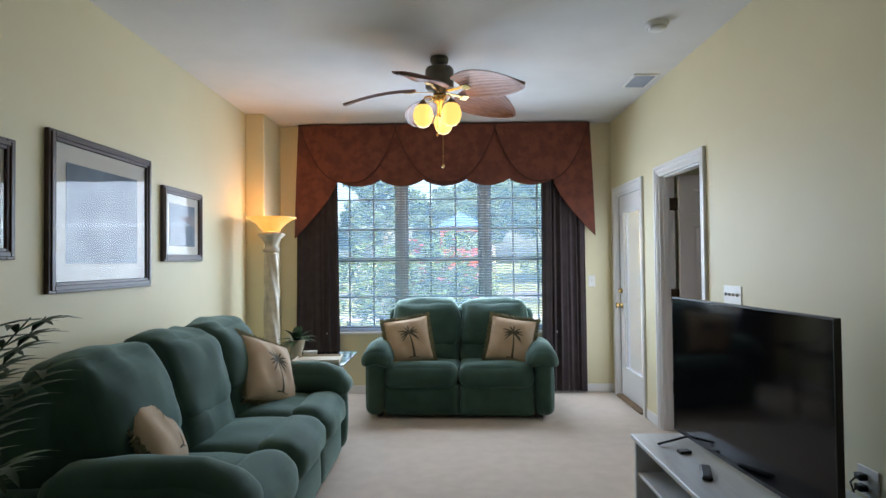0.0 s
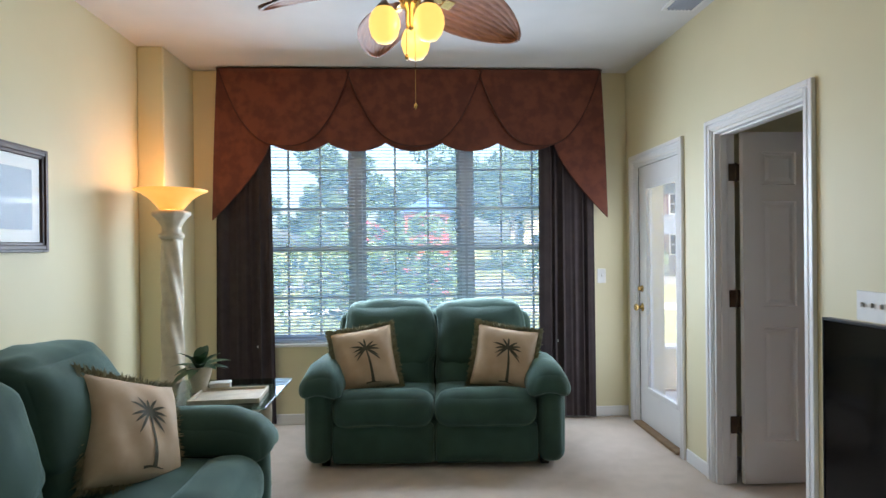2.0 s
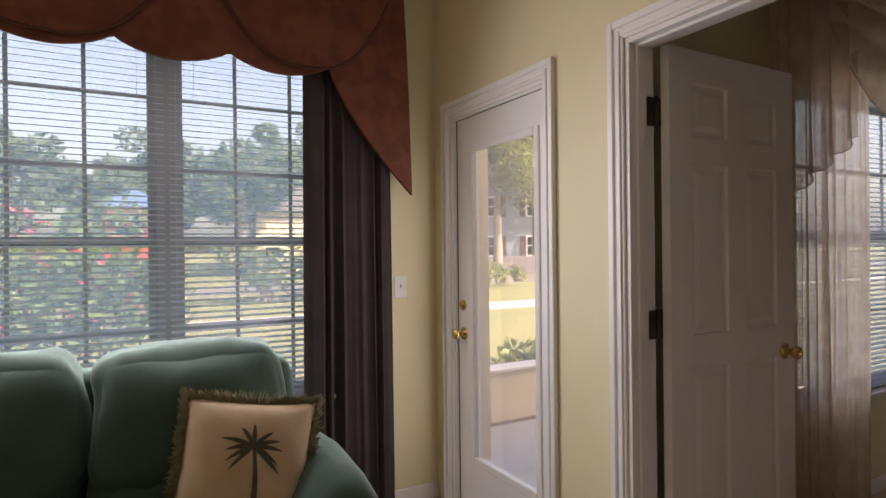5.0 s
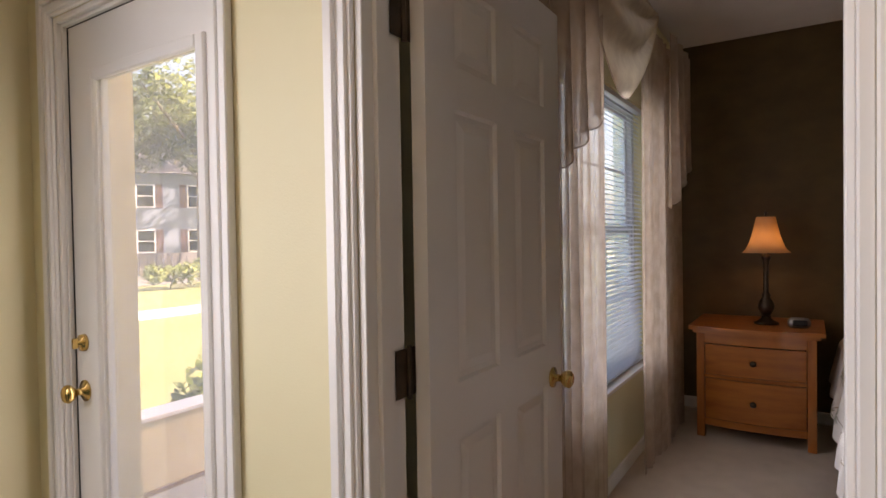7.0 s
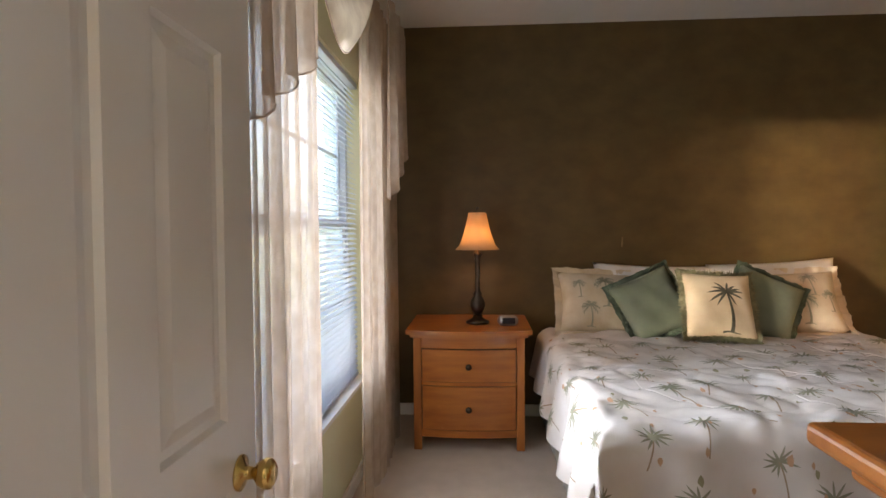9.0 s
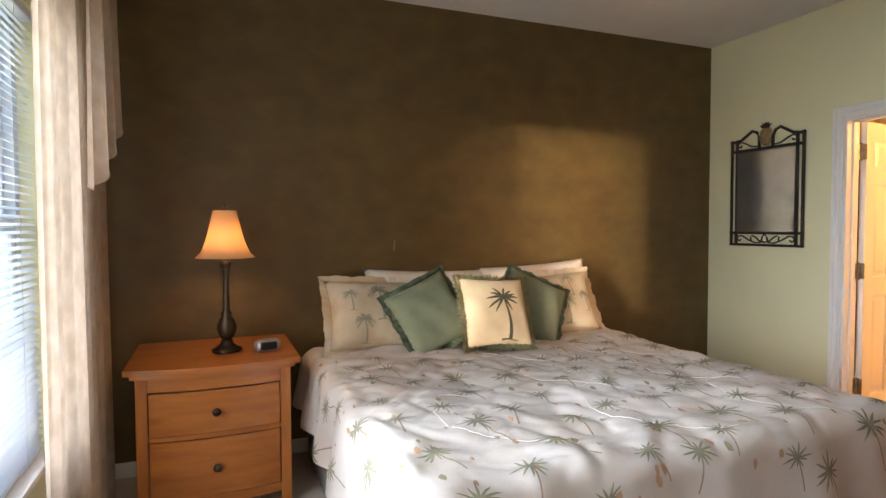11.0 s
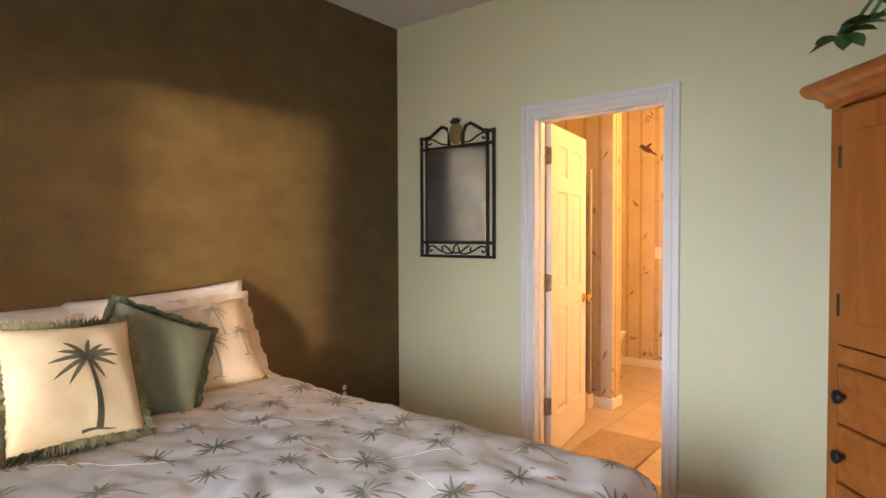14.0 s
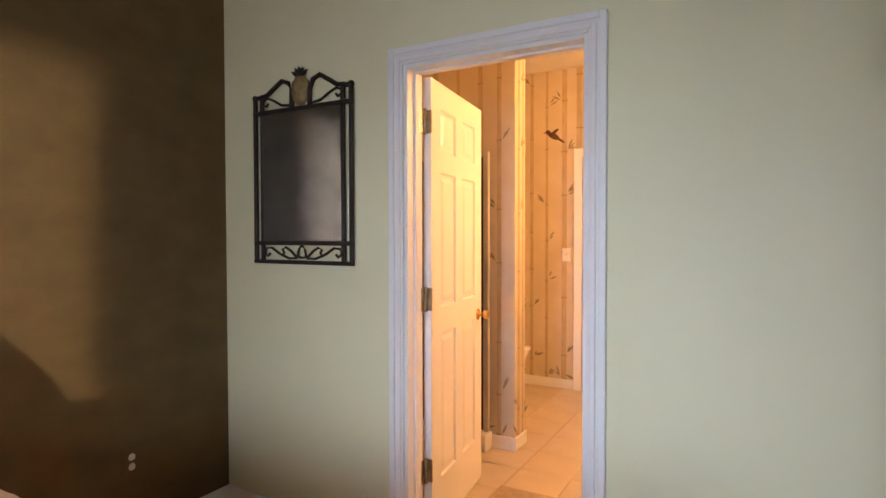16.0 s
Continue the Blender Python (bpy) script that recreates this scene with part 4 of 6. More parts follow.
bm = bmesh.new()
for i in range(7):
    for j in range(3):
        add_box(bm, -0.065 + i * 0.02, -0.053 + i * 0.02, -0.014 + j * 0.011, -0.007 + j * 0.011, 0.0175, 0.0195)
part("buttons", bm, material("grey_buttons", (0.12, 0.12, 0.13), rough=0.6), rm)
bx = thing("streaming_box", pose(1.24, 2.80, 0.43, 0, 0, 10), "tiny black media box on the stand", "media box")
part("body", box(-0.03, 0.03, -0.02, 0.02, 0, 0.014, 0.004), BLACKPLASTIC, bx)


# plates on walls
def wall_plate(name, m, w, h, toggles, label, cat="light switch"):
    p = thing(name, m, label, cat)
    part("plate", box(-w / 2, w / 2, -0.006, 0.0, -h / 2, h / 2, 0.003), WHITEPLASTIC, p)
    for x in toggles:
        part("toggle", box(x - 0.004, x + 0.004, -0.018, -0.006, -0.004, 0.014, 0.002, 1), material("toggle_plastic", (0.6, 0.58, 0.54), rough=0.4), p)
    return p


wall_plate("light_switch", pose(XE, 3.455, 1.15, 0, 0, -90), 0.21, 0.118, (-0.07, -0.023, 0.023, 0.07), "white four-gang toggle switch plate on the wall")
wall_plate("light_switch", pose(1.60, YN, 1.15), 0.072, 0.118, (0,), "white single switch plate beside the curtain")
ol = thing("outlet", pose(XE, 2.365, 0.45, 0, 0, -90), "white wall outlet with black plugs behind the television", "outlet")
part("plate", box(-0.06, 0.06, -0.006, 0, -0.06, 0.06, 0.003), WHITEPLASTIC, ol)
for z in (-0.025, 0.02):
    part("plug", box(-0.035, 0.005, -0.04, -0.006, z - 0.014, z + 0.014, 0.005), BLACKPLASTIC, ol)
    part("cable", tube([(-0.015, -0.04, z), (-0.01, -0.07, z - 0.02), (0.03, -0.07, z - 0.09), (0.05, -0.04, z - 0.3), (0.06, -0.03, -0.435)], 0.004, 6), BLACKPLASTIC, ol, smooth=True)

# ceiling: vent, smoke detector, fan
vt = thing("ceiling_vent", pose(1.655, 4.575, H), "white louvred ceiling air vent", "vent")
part("frame", boxes((-0.10, -0.08, -0.165, 0.165, -0.012, 0), (0.08, 0.10, -0.165, 0.165, -0.012, 0), (-0.08, 0.08, -0.165, -0.145, -0.012, 0), (-0.08, 0.08, 0.145, 0.165, -0.012, 0)), TRIM, vt)
part("backing", box(-0.08, 0.08, -0.145, 0.145, -0.003, 0), material("vent_dark", (0.12, 0.13, 0.14), rough=0.9), vt)
for k in range(7):
    s = box(-0.011, 0.011, -0.145, 0.145, -0.0008, 0.0008)
    bmesh.ops.transform(s, matrix=pose(-0.066 + 0.022 * k, 0, -0.009, 0, 50, 0), verts=s.verts)
    part("slat", s, material("vent_grey", (0.30, 0.31, 0.33), rough=0.5), vt)
sd = thing("smoke_detector", pose(1.39, 3.46, H), "round white smoke detector on the ceiling", "smoke detector")
part("body", lathe([(0.0, -0.042), (0.045, -0.042), (0.052, -0.036), (0.055, -0.02), (0.068, -0.014), (0.07, 0.0), (0.001, 0.0)], 32), WHITEPLASTIC, sd, smooth=True)
part("grille", lathe([(0.046, -0.034), (0.057, -0.030), (0.057, -0.026), (0.046, -0.024)], 32, False), material("detector_grille", (0.5, 0.49, 0.46), rough=0.6), sd)

FX, FY = 0.055, 4.0
fan = thing("ceiling_fan", pose(FX, FY, H), "bronze ceiling fan with palm-leaf blades and lit globes", "ceiling fan")
MOTOR = material("fan_bronze", (0.14, 0.125, 0.095), (0.10, 0.09, 0.07), rough=0.45, metal=0.4, scale=20)
part("canopy", lathe([(0.001, 0), (0.062, 0), (0.066, -0.012), (0.062, -0.035), (0.05, -0.05), (0.02, -0.055), (0.02, -0.08)], 28), MOTOR, fan, smooth=True)
part("motor_housing", lathe([(0.02, -0.07), (0.09, -0.075), (0.10, -0.09), (0.10, -0.215), (0.088, -0.228), (0.05, -0.235), (0.045, -0.26), (0.001, -0.26)], 32), MOTOR, fan, smooth=True)
part("switch_housing", lathe([(0.03, -0.255), (0.048, -0.265), (0.05, -0.30), (0.04, -0.32), (0.022, -0.335), (0.022, -0.40), (0.012, -0.42), (0.0, -0.425)], 24), BRASS, fan, smooth=True)
BLADE = material("palm_blade_wood", (0.30, 0.14, 0.08), (0.19, 0.085, 0.05), rough=0.5, scale=7, stretch=(2, 12, 1), detail=6)


def blade_bm():
    bm = bmesh.new()

    def at(u, w, top):
        t = 2 * w - 1
        x = 0.17 + 0.51 * u
        wid = 0.165 * math.sin(math.pi * min(1, 0.14 + 0.86 * u) ** 0.85) ** 0.62 + 0.004
        rib = 0.0028 * abs(math.sin(9 * math.pi * t * 0.5))
        notch = 0.012 * math.cos(18 * t) * (u > 0.8) * (u - 0.8) * 5
        return (x + notch, wid * t, 0.016 * (1 - t * t) + rib * (1 if top else 1) + (0.003 if top else -0.003) - 0.09 * u * u)
    for top in (0, 1):
        add_grid(bm, 24, 37, lambda u, w: at(u, w, top))
    bmesh.ops.remove_doubles(bm, verts=bm.verts, dist=1e-5)
    return bm


blade_mesh = iron_mesh = None
for k in range(5):
    m = pose(0, 0, -0.245, 0, 0, 36 + 72 * k) @ pose(0, 0, 0, -17, 0, 0)
    if blade_mesh is None:
        b = part("blade", blade_bm(), BLADE, fan, "brown ribbed palm-leaf blade", smooth=True)
        i = part("blade_iron", boxes((0.04, 0.20, -0.012, 0.012, -0.004, 0.002), (0.19, 0.25, -0.028, 0.028, -0.008, 0.0), bevel=0.002), BRASS, fan)
        blade_mesh, iron_mesh = b.data, i.data
    else:
        b, i = new("blade", blade_mesh), new("blade_iron", iron_mesh)
        b.parent = i.parent = fan
    b.matrix_local, i.matrix_local = m, m
GLOBE = glowing("amber_globe", (0.72, 0.46, 0.14), (1.0, 0.55, 0.13), 0.3)
for a in (215, 305, 80):
    ca, sa = math.cos(radians(a)), math.sin(radians(a))
    part("lamp_arm", tube([(0.03 * ca, 0.03 * sa, -0.315), (0.08 * ca, 0.08 * sa, -0.285), (0.125 * ca, 0.125 * sa, -0.30), (0.14 * ca, 0.14 * sa, -0.335)], 0.006, 8), BRASS, fan, smooth=True)
    part("socket_cup", lathe([(0.012, -0.325), (0.03, -0.345), (0.042, -0.36), (0.0, -0.36)], 18), MOTOR, fan, smooth=True).location = (0.14 * ca, 0.14 * sa, 0)
    g = part("globe", lathe([(0.038, -0.356), (0.056, -0.378), (0.068, -0.41), (0.069, -0.44), (0.058, -0.478), (0.036, -0.505), (0.0, -0.518)], 24, False), GLOBE, fan, "lit frosted amber glass globe", smooth=True)
    g.location = (0.14 * ca, 0.14 * sa, 0)
    g.visible_shadow = False
    lamp("fan_bulb", (FX + 0.14 * ca, FY + 0.14 * sa, H - 0.43), 0.48, (1.0, 0.72, 0.40), 0.03)
for x, l in ((-0.018, 0.14), (0.02, 0.36)):
    part("pull_chain", tube([(x, -0.03, -0.40), (x, -0.03, -0.40 - l)], 0.0014, 5), BRASS, fan)
    part("chain_fob", lathe([(0.001, -0.43 - l), (0.008, -0.42 - l), (0.009, -0.412 - l), (0.003, -0.40 - l)], 10), BRASS, fan, smooth=True).location = (x, -0.03, 0)


# ---- bedroom ----
QUILT = material("printed_bedspread", (0.78, 0.73, 0.70), (0.64, 0.56, 0.50), rough=0.9, scale=4, bump=0.4, bump_scale=350, detail=7, contrast=(0.3, 0.7))
SHAM = material("printed_sham_cotton", (0.70, 0.60, 0.46), (0.56, 0.43, 0.28), rough=0.9, scale=6, bump=0.3, bump_scale=400, detail=6)
LINEN = material("white_linen", (0.80, 0.76, 0.73), rough=0.9, scale=6, bump=0.3, bump_scale=300)
LEAFINK = material("green_palm_print", (0.34, 0.325, 0.24), (0.26, 0.245, 0.17), rough=0.9, scale=20)
TRUNKINK = material("tan_trunk_print", (0.42, 0.30, 0.20), (0.34, 0.24, 0.16), rough=0.9, scale=20)
SKIRT = material("grey_bed_skirt", (0.36, 0.35, 0.31), (0.30, 0.29, 0.26), rough=0.95, scale=8)
BDX0, BDX1, BDY0, BDY1, BDZ = 3.66, 5.74, 1.70, 3.72, 0.64

bed = thing("bed", pose(0, 0, 0), "king bed made up with a pale palm-print comforter", "bed")
part("mattress", puff(BDX1 - BDX0 - 0.02, BDY1 - BDY0 - 0.02, 0.30, 0.06, n=10, at=((BDX0 + BDX1) / 2, (BDY0 + BDY1) / 2, 0.45)), LINEN, bed, smooth=True)
part("box_spring", box(BDX0 + 0.02, BDX1 - 0.02, BDY0 + 0.02, BDY1 - 0.02, 0.10, 0.30, 0.02), SKIRT, bed)


def skirt_path(f):
    pts = [(BDX1 - 0.03, BDY1), (BDX0, BDY1), (BDX0, BDY0), (BDX1 - 0.03, BDY0)]
    lens = [math.dist(a, b) for a, b in zip(pts, pts[1:])]
    d = f * sum(lens)
    for (a, b), l in zip(zip(pts, pts[1:]), lens):
        if d <= l:
            t = d / l
            nx, ny = (b[1] - a[1]) / l, -(b[0] - a[0]) / l
            return a[0] + (b[0] - a[0]) * t, a[1] + (b[1] - a[1]) * t, nx, ny
        d -= l
    return pts[-1][0], pts[-1][1], 0, -1


def skirt_at(u, v):
    x, y, nx, ny = skirt_path(u)
    w = 0.006 * math.sin(u * 420) * (1 - v)
    return (x + (w - 0.004) * -nx, y + (w - 0.004) * -ny, 0.01 + 0.31 * v)


bm = bmesh.new()
add_grid(bm, 240, 4, skirt_at)
part("bed_skirt", bm, SKIRT, bed, "pale grey gathered bed skirt", smooth=True)


# comforter: draped sheet over the mattress, hanging on three sides
def drop_xy(s, lo, hi, drop):
    """Arc coordinate s to (coordinate, height lost): flat on top, rounded shoulder, hanging beyond."""
    r = 0.09
    if s < lo + r:
        d = lo + r - s
        if d < r * 1.57:
            a = d / r
            return lo + r - r * math.sin(a), r * (1 - math.cos(a))
        return lo - 0.10 * (d - r * 1.57), r + (d - r * 1.57)
    if s > hi - r:
        d = s - hi + r
        if d < r * 1.57:
            a = d / r
            return hi - r + r * math.sin(a), r * (1 - math.cos(a))
        return hi + 0.10 * (d - r * 1.57), r + (d - r * 1.57)
    return s, 0.0


CX0, CY0, CY1 = BDX0 - 0.38, BDY0 - 0.42, BDY1 + 0.42


def hem(sx):
    """Overhang at the sides: less towards the head of the bed."""
    return 0.42 - 0.10 * max(0.0, min(1.0, (sx - BDX0) / (BDX1 - BDX0)))


def quilt(sx, sy, lift=0.0):
    x, dx = drop_xy(sx, BDX0 - 0.03, 9.0, 0.5)
    y, dy = drop_xy(sy, BDY0 - 0.04, BDY1 + 0.04, 0.5)
    drop = max(dx, dy) + 0.18 * min(dx, dy)
    hang = min(1.0, drop / 0.3)
    pf = 0.65 * (0.014 * math.sin(5.1 * sx + 1.3 * math.sin(3.1 * sy)) * math.sin(4.3 * sy + 1.1 * math.sin(2.7 * sx)) + 0.022 * noise.noise((sx * 4.5, sy * 4.5, 0)) + 0.013 * noise.noise((sx * 12, sy * 9, 3)) - 0.016 * max(0.0, 0.22 - abs(noise.noise((sx * 3.3, sy * 4.1, 11)))) / 0.22 - 0.010 * max(0.0, 0.15 - abs(noise.noise((sx * 8, sy * 7, 17)))) / 0.15)
    z = BDZ + 0.035 + pf * (1 - hang) - drop + lift * (1 - hang)
    fold = 0.030 * hang * math.sin(17 * (sx if dy > dx else sy) + 2 * noise.noise((sx * 2, sy * 2, 7)))
    if dy > dx:
        y += (1 if sy > 2.7 else -1) * (fold + lift * hang + 0.01 * hang)
    else:
        x -= fold + lift * hang
    return (x, y, max(0.03, z))


def draped(sx, v):
    lo, hi = BDY0 - hem(sx), BDY1 + hem(sx)
    return quilt(sx, lo + (hi - lo) * v)


bm = bmesh.new()
add_grid(bm, 150, 170, lambda u, v: draped(CX0 + (BDX1 - 0.06 - CX0) * u, v))
part("comforter", bm, QUILT, bed, "rumpled pale comforter printed with green palms", smooth=True)
# stitched seams and edge piping of the comforter
bm = bmesh.new()
for k in range(7):
    cx0, cy0 = 3.95 + 0.55 * (k % 3) + 0.1 * (k // 3), 2.0 + 0.62 * (k // 3)
    add_tube(bm, [quilt(cx0 + 0.28 * math.cos(a) * (1 + 0.3 * math.sin(2 * a)), cy0 + 0.24 * math.sin(a), 0.001) for a in [0.12 * j for j in range(32)]], 0.0013, 5)
add_tube(bm, [quilt(CX0 + 0.06, CY0 + (CY1 - CY0) * j / 90, 0.004) for j in range(91)], 0.006, 5)
part("stitching", bm, QUILT, bed, smooth=True)
rng = random.Random(11)
row = 0
y = CY0 + 0.12
while y < CY1 - 0.08:
    x = CX0 + 0.12 + (0.17 if row % 2 else 0)
    while x < BDX1 - 0.45:
        cx, cy, s, turn = x + rng.uniform(-0.06, 0.06), y + rng.uniform(-0.05, 0.05), rng.uniform(0.17, 0.25), rng.uniform(-0.4, 0.4)

        def place(px, py, cx=cx, cy=cy, turn=turn):
            # print stands with its crown towards the head of the bed
            a, b = py * math.cos(turn) - px * math.sin(turn), -px * math.cos(turn) - py * math.sin(turn)
            qx = min(BDX1 - 0.08, max(CX0 + 0.01, cx + a))
            return quilt(qx, min(BDY1 + hem(qx) - 0.01, max(BDY0 - hem(qx) + 0.01, cy + b)), 0.0035)
        heads = bmesh.new()
        add_palm(heads, place, s, rng, trunk=False, drop=0.0, arc=(0, 327), lance=True)
        stems, n = heads, 7
        rows = []
        for j in range(n):
            f = j / (n - 1)
            px, py = s * (0.05 * math.sin(2.2 * f) + 0.10 * (1 - f)), s * (-0.5 + 0.7 * f)
            rows.append((stems.verts.new(place(px - 0.014 * s, py)), stems.verts.new(place(px + 0.014 * s, py))))
        for p, q in zip(rows, rows[1:]):
            stems.faces.new((p[0], p[1], q[1], q[0])).material_index = 1
        part("palm_print", heads, [LEAFINK, TRUNKINK], bed)
        x += rng.uniform(0.25, 0.34)
    y += 0.20
    row += 1

# peach shell flecks between the palms
FLECK = material("peach_shell_print", (0.62, 0.36, 0.22), (0.50, 0.32, 0.20), rough=0.9, scale=20)
OLIVEFLECK = material("olive_shell_print", (0.36, 0.33, 0.20), (0.30, 0.26, 0.16), rough=0.9, scale=20)
bm = bmesh.new()
for k in range(170):
    cx, cy, s, turn = rng.uniform(CX0 + 0.05, BDX1 - 0.45), rng.uniform(BDY0 - 0.2, BDY1 + 0.2), rng.uniform(0.010, 0.022), rng.uniform(0, 6.3)
    ring = [bm.verts.new(quilt(cx + s * (1 + 0.3 * math.cos(3 * a)) * math.cos(a + turn), cy + s * 0.6 * math.sin(a + turn), 0.004)) for a in (0, 0.9, 1.8, 2.7, 3.6, 4.5, 5.4)]
    bm.faces.new(ring).material_index = k % 3 == 0
tagged(part("shell_print", bm, [FLECK, OLIVEFLECK], bed, "scattered peach shell prints"), kind="stuff")

ZP = BDZ + 0.05
two = ((-0.30, 0.30, 0.24), (0.30, -0.25, 0.22), (0.45, 0.50, 0.18), (-0.55, -0.45, 0.18), (-0.72, 0.35, 0.14), (0.72, -0.05, 0.16), (0.0, -0.5, 0.14))


def on_bed(x, y, z, lean, roll, yaw):
    return pose(x, y, z, 0, 0, -90 + yaw) @ pose(0, 0, 0, lean, roll, 0)


pillow("bed_pillow", on_bed(5.64, 2.95, ZP - 0.02, -16, 2, 0), 0.86, 0.16, LINEN, "white pillow leaning on the brown wall", height=0.45, group="bed pillows")
pillow("bed_pillow", on_bed(5.64, 2.14, ZP + 0.0, -16, -3, 0), 0.86, 0.16, LINEN, "white pillow leaning on the brown wall", height=0.45, group="bed pillows")
pillow("bed_pillow", on_bed(5.47, 3.24, ZP - 0.03, -28, 3, 4), 0.80, 0.24, SHAM, "palm-print pillow sham leaning on white pillows", None, two, LEAFINK, flange=0.05, height=0.43, group="bed pillows")
pillow("bed_pillow", on_bed(5.47, 2.20, ZP - 0.03, -28, -3, -4), 0.80, 0.24, SHAM, "palm-print pillow sham leaning on white pillows", None, two, LEAFINK, flange=0.05, height=0.43, group="bed pillows")
TRIMGREEN = material("dark_sage_ruffle", (0.13, 0.165, 0.115), (0.085, 0.11, 0.075), rough=0.95, scale=20)
CREAMPRINT = material("cream_print_cotton", (0.64, 0.53, 0.38), (0.54, 0.42, 0.28), rough=0.9, scale=6, bump=0.3, bump_scale=400, detail=6)
pillow("throw_pillow", on_bed(5.30, 2.98, ZP + 0.0, -26, -22, 10), 0.42, 0.16, GREENPOT, "sage green ruffled throw pillow tilted on the bed", TRIMGREEN, flange=0.035, group="sage throw pillows")
pillow("throw_pillow", on_bed(5.32, 2.46, ZP + 0.0, -26, 24, -10), 0.42, 0.16, GREENPOT, "sage green ruffled throw pillow tilted on the bed", TRIMGREEN, flange=0.035, group="sage throw pillows")
pillow("throw_pillow", on_bed(5.15, 2.72, ZP + 0.0, -26, 3, 0), 0.42, 0.17, CREAMPRINT, "cream palm-print throw pillow in the middle of the bed", FRINGE, ((0.05, -0.02, 0.33),), group="palm throw pillows")

# nightstand
NX0, NX1, NY0, NY1 = 5.13, 5.77, 3.89, 4.57
ns = thing("nightstand", pose(0, 0, 0), "honey pine two-drawer nightstand with bowed front", "nightstand")


def bowed(y, base, amp):
    t = 2 * (y - NY0) / (NY1 - NY0) - 1
    return base - amp * (1 - t * t)


def bow_slab(y0, y1, z0, z1, base, amp, back, n=14):
    bm = bmesh.new()
    rows = []
    for k in range(n + 1):
        y = y0 + (y1 - y0) * k / n
        xf = bowed(y, base, amp)
        rows.append([bm.verts.new((xf, y, z0)), bm.verts.new((xf, y, z1)), bm.verts.new((back, y, z1)), bm.verts.new((back, y, z0))])
    for a, b in zip(rows, rows[1:]):
        for k in range(4):
            bm.faces.new((a[k], a[(k + 1) % 4], b[(k + 1) % 4], b[k]))
    bm.faces.new(rows[0])
    bm.faces.new(rows[-1])
    return bm


part("top", bow_slab(NY0 - 0.045, NY1 + 0.045, 0.717, 0.744, NX0 - 0.03, 0.05, NX1), PINE_H, ns, smooth=False)
part("top_moulding", bow_slab(NY0 - 0.02, NY1 + 0.02, 0.697, 0.717, NX0 - 0.012, 0.045, NX1 - 0.01), PINE_H, ns)
part("body", boxes((NX0 + 0.05, NX1 - 0.02, NY0 + 0.02, NY0 + 0.04, 0.10, 0.697), (NX0 + 0.05, NX1 - 0.02, NY1 - 0.04, NY1 - 0.02, 0.10, 0.697), (NX1 - 0.03, NX1 - 0.015, NY0 + 0.04, NY1 - 0.04, 0.10, 0.697), (NX0 + 0.03, NX1 - 0.03, NY0 + 0.04, NY1 - 0.04, 0.10, 0.12)), PINE, ns)
for y in (NY0, NY1 - 0.05):
    for x in (NX0, NX1 - 0.06):
        part("leg", box(x, x + 0.05, y, y + 0.05, 0, 0.697, 0.004), PINE, ns)
for z0, z1 in ((0.43, 0.625), (0.135, 0.40)):
    dr = part("drawer", bow_slab(NY0 + 0.055, NY1 - 0.055, z0, z1, NX0 + 0.005, 0.04, NX0 + 0.045), PINE_H, ns)
    k = lathe([(0.008, 0), (0.008, 0.012), (0.018, 0.02), (0.019, 0.028), (0.010, 0.034), (0, 0.035)], 16)
    bmesh.ops.transform(k, matrix=pose(NX0 - 0.034, (NY0 + NY1) / 2, (z0 + z1) / 2, 0, -90, 0), verts=k.verts)
    part("knob", k, BRONZE, dr, "dark bronze knob", smooth=True)
part("rail", bow_slab(NY0 + 0.05, NY1 - 0.05, 0.632, 0.697, NX0 + 0.012, 0.04, NX0 + 0.045), PINE_H, ns)
part("rail", bow_slab(NY0 + 0.05, NY1 - 0.05, 0.404, 0.426, NX0 + 0.012, 0.04, NX0 + 0.045), PINE_H, ns)
part("rail", bow_slab(NY0 + 0.05, NY1 - 0.05, 0.085, 0.13, NX0 + 0.012, 0.04, NX0 + 0.045), PINE_H, ns)

TLX, TLY, TLZ = 5.40, 4.175, 0.744
tl = thing("table_lamp", pose(TLX, TLY, TLZ), "bronze candlestick table lamp with lit pleated shade", "table lamp")
part("base", lathe([(0.001, 0), (0.075, 0), (0.075, 0.012), (0.05, 0.025), (0.03, 0.04), (0.03, 0.055), (0.0, 0.055)], 24), BRONZE, tl, smooth=True)
part("stem", lathe([(0.022, 0.055), (0.042, 0.09), (0.050, 0.12), (0.040, 0.155), (0.022, 0.18), (0.030, 0.195), (0.016, 0.21), (0.015, 0.40), (0.022, 0.41), (0.015, 0.425), (0.028, 0.44), (0.03, 0.455), (0.012, 0.47), (0.008, 0.52)], 20), BRONZE, tl, "turned dark bronze stem", smooth=True)
SHADE = bpy.data.materials.new("cream_pleated_shade")
SHADE.use_nodes = True
_n, _l = SHADE.node_tree.nodes, SHADE.node_tree.links
_n.remove(_n["Principled BSDF"])
_d, _t, _mx = _n.new("ShaderNodeBsdfDiffuse"), _n.new("ShaderNodeBsdfTranslucent"), _n.new("ShaderNodeMixShader")
_d.inputs["Color"].default_value, _t.inputs["Color"].default_value = (0.55, 0.38, 0.24, 1), (0.32, 0.19, 0.09, 1)
_mx.inputs["Fac"].default_value = 0.40
_l.new(_d.outputs["BSDF"], _mx.inputs[1]), _l.new(_t.outputs["BSDF"], _mx.inputs[2]), _l.new(_mx.outputs["Shader"], _n["Material Output"].inputs["Surface"])
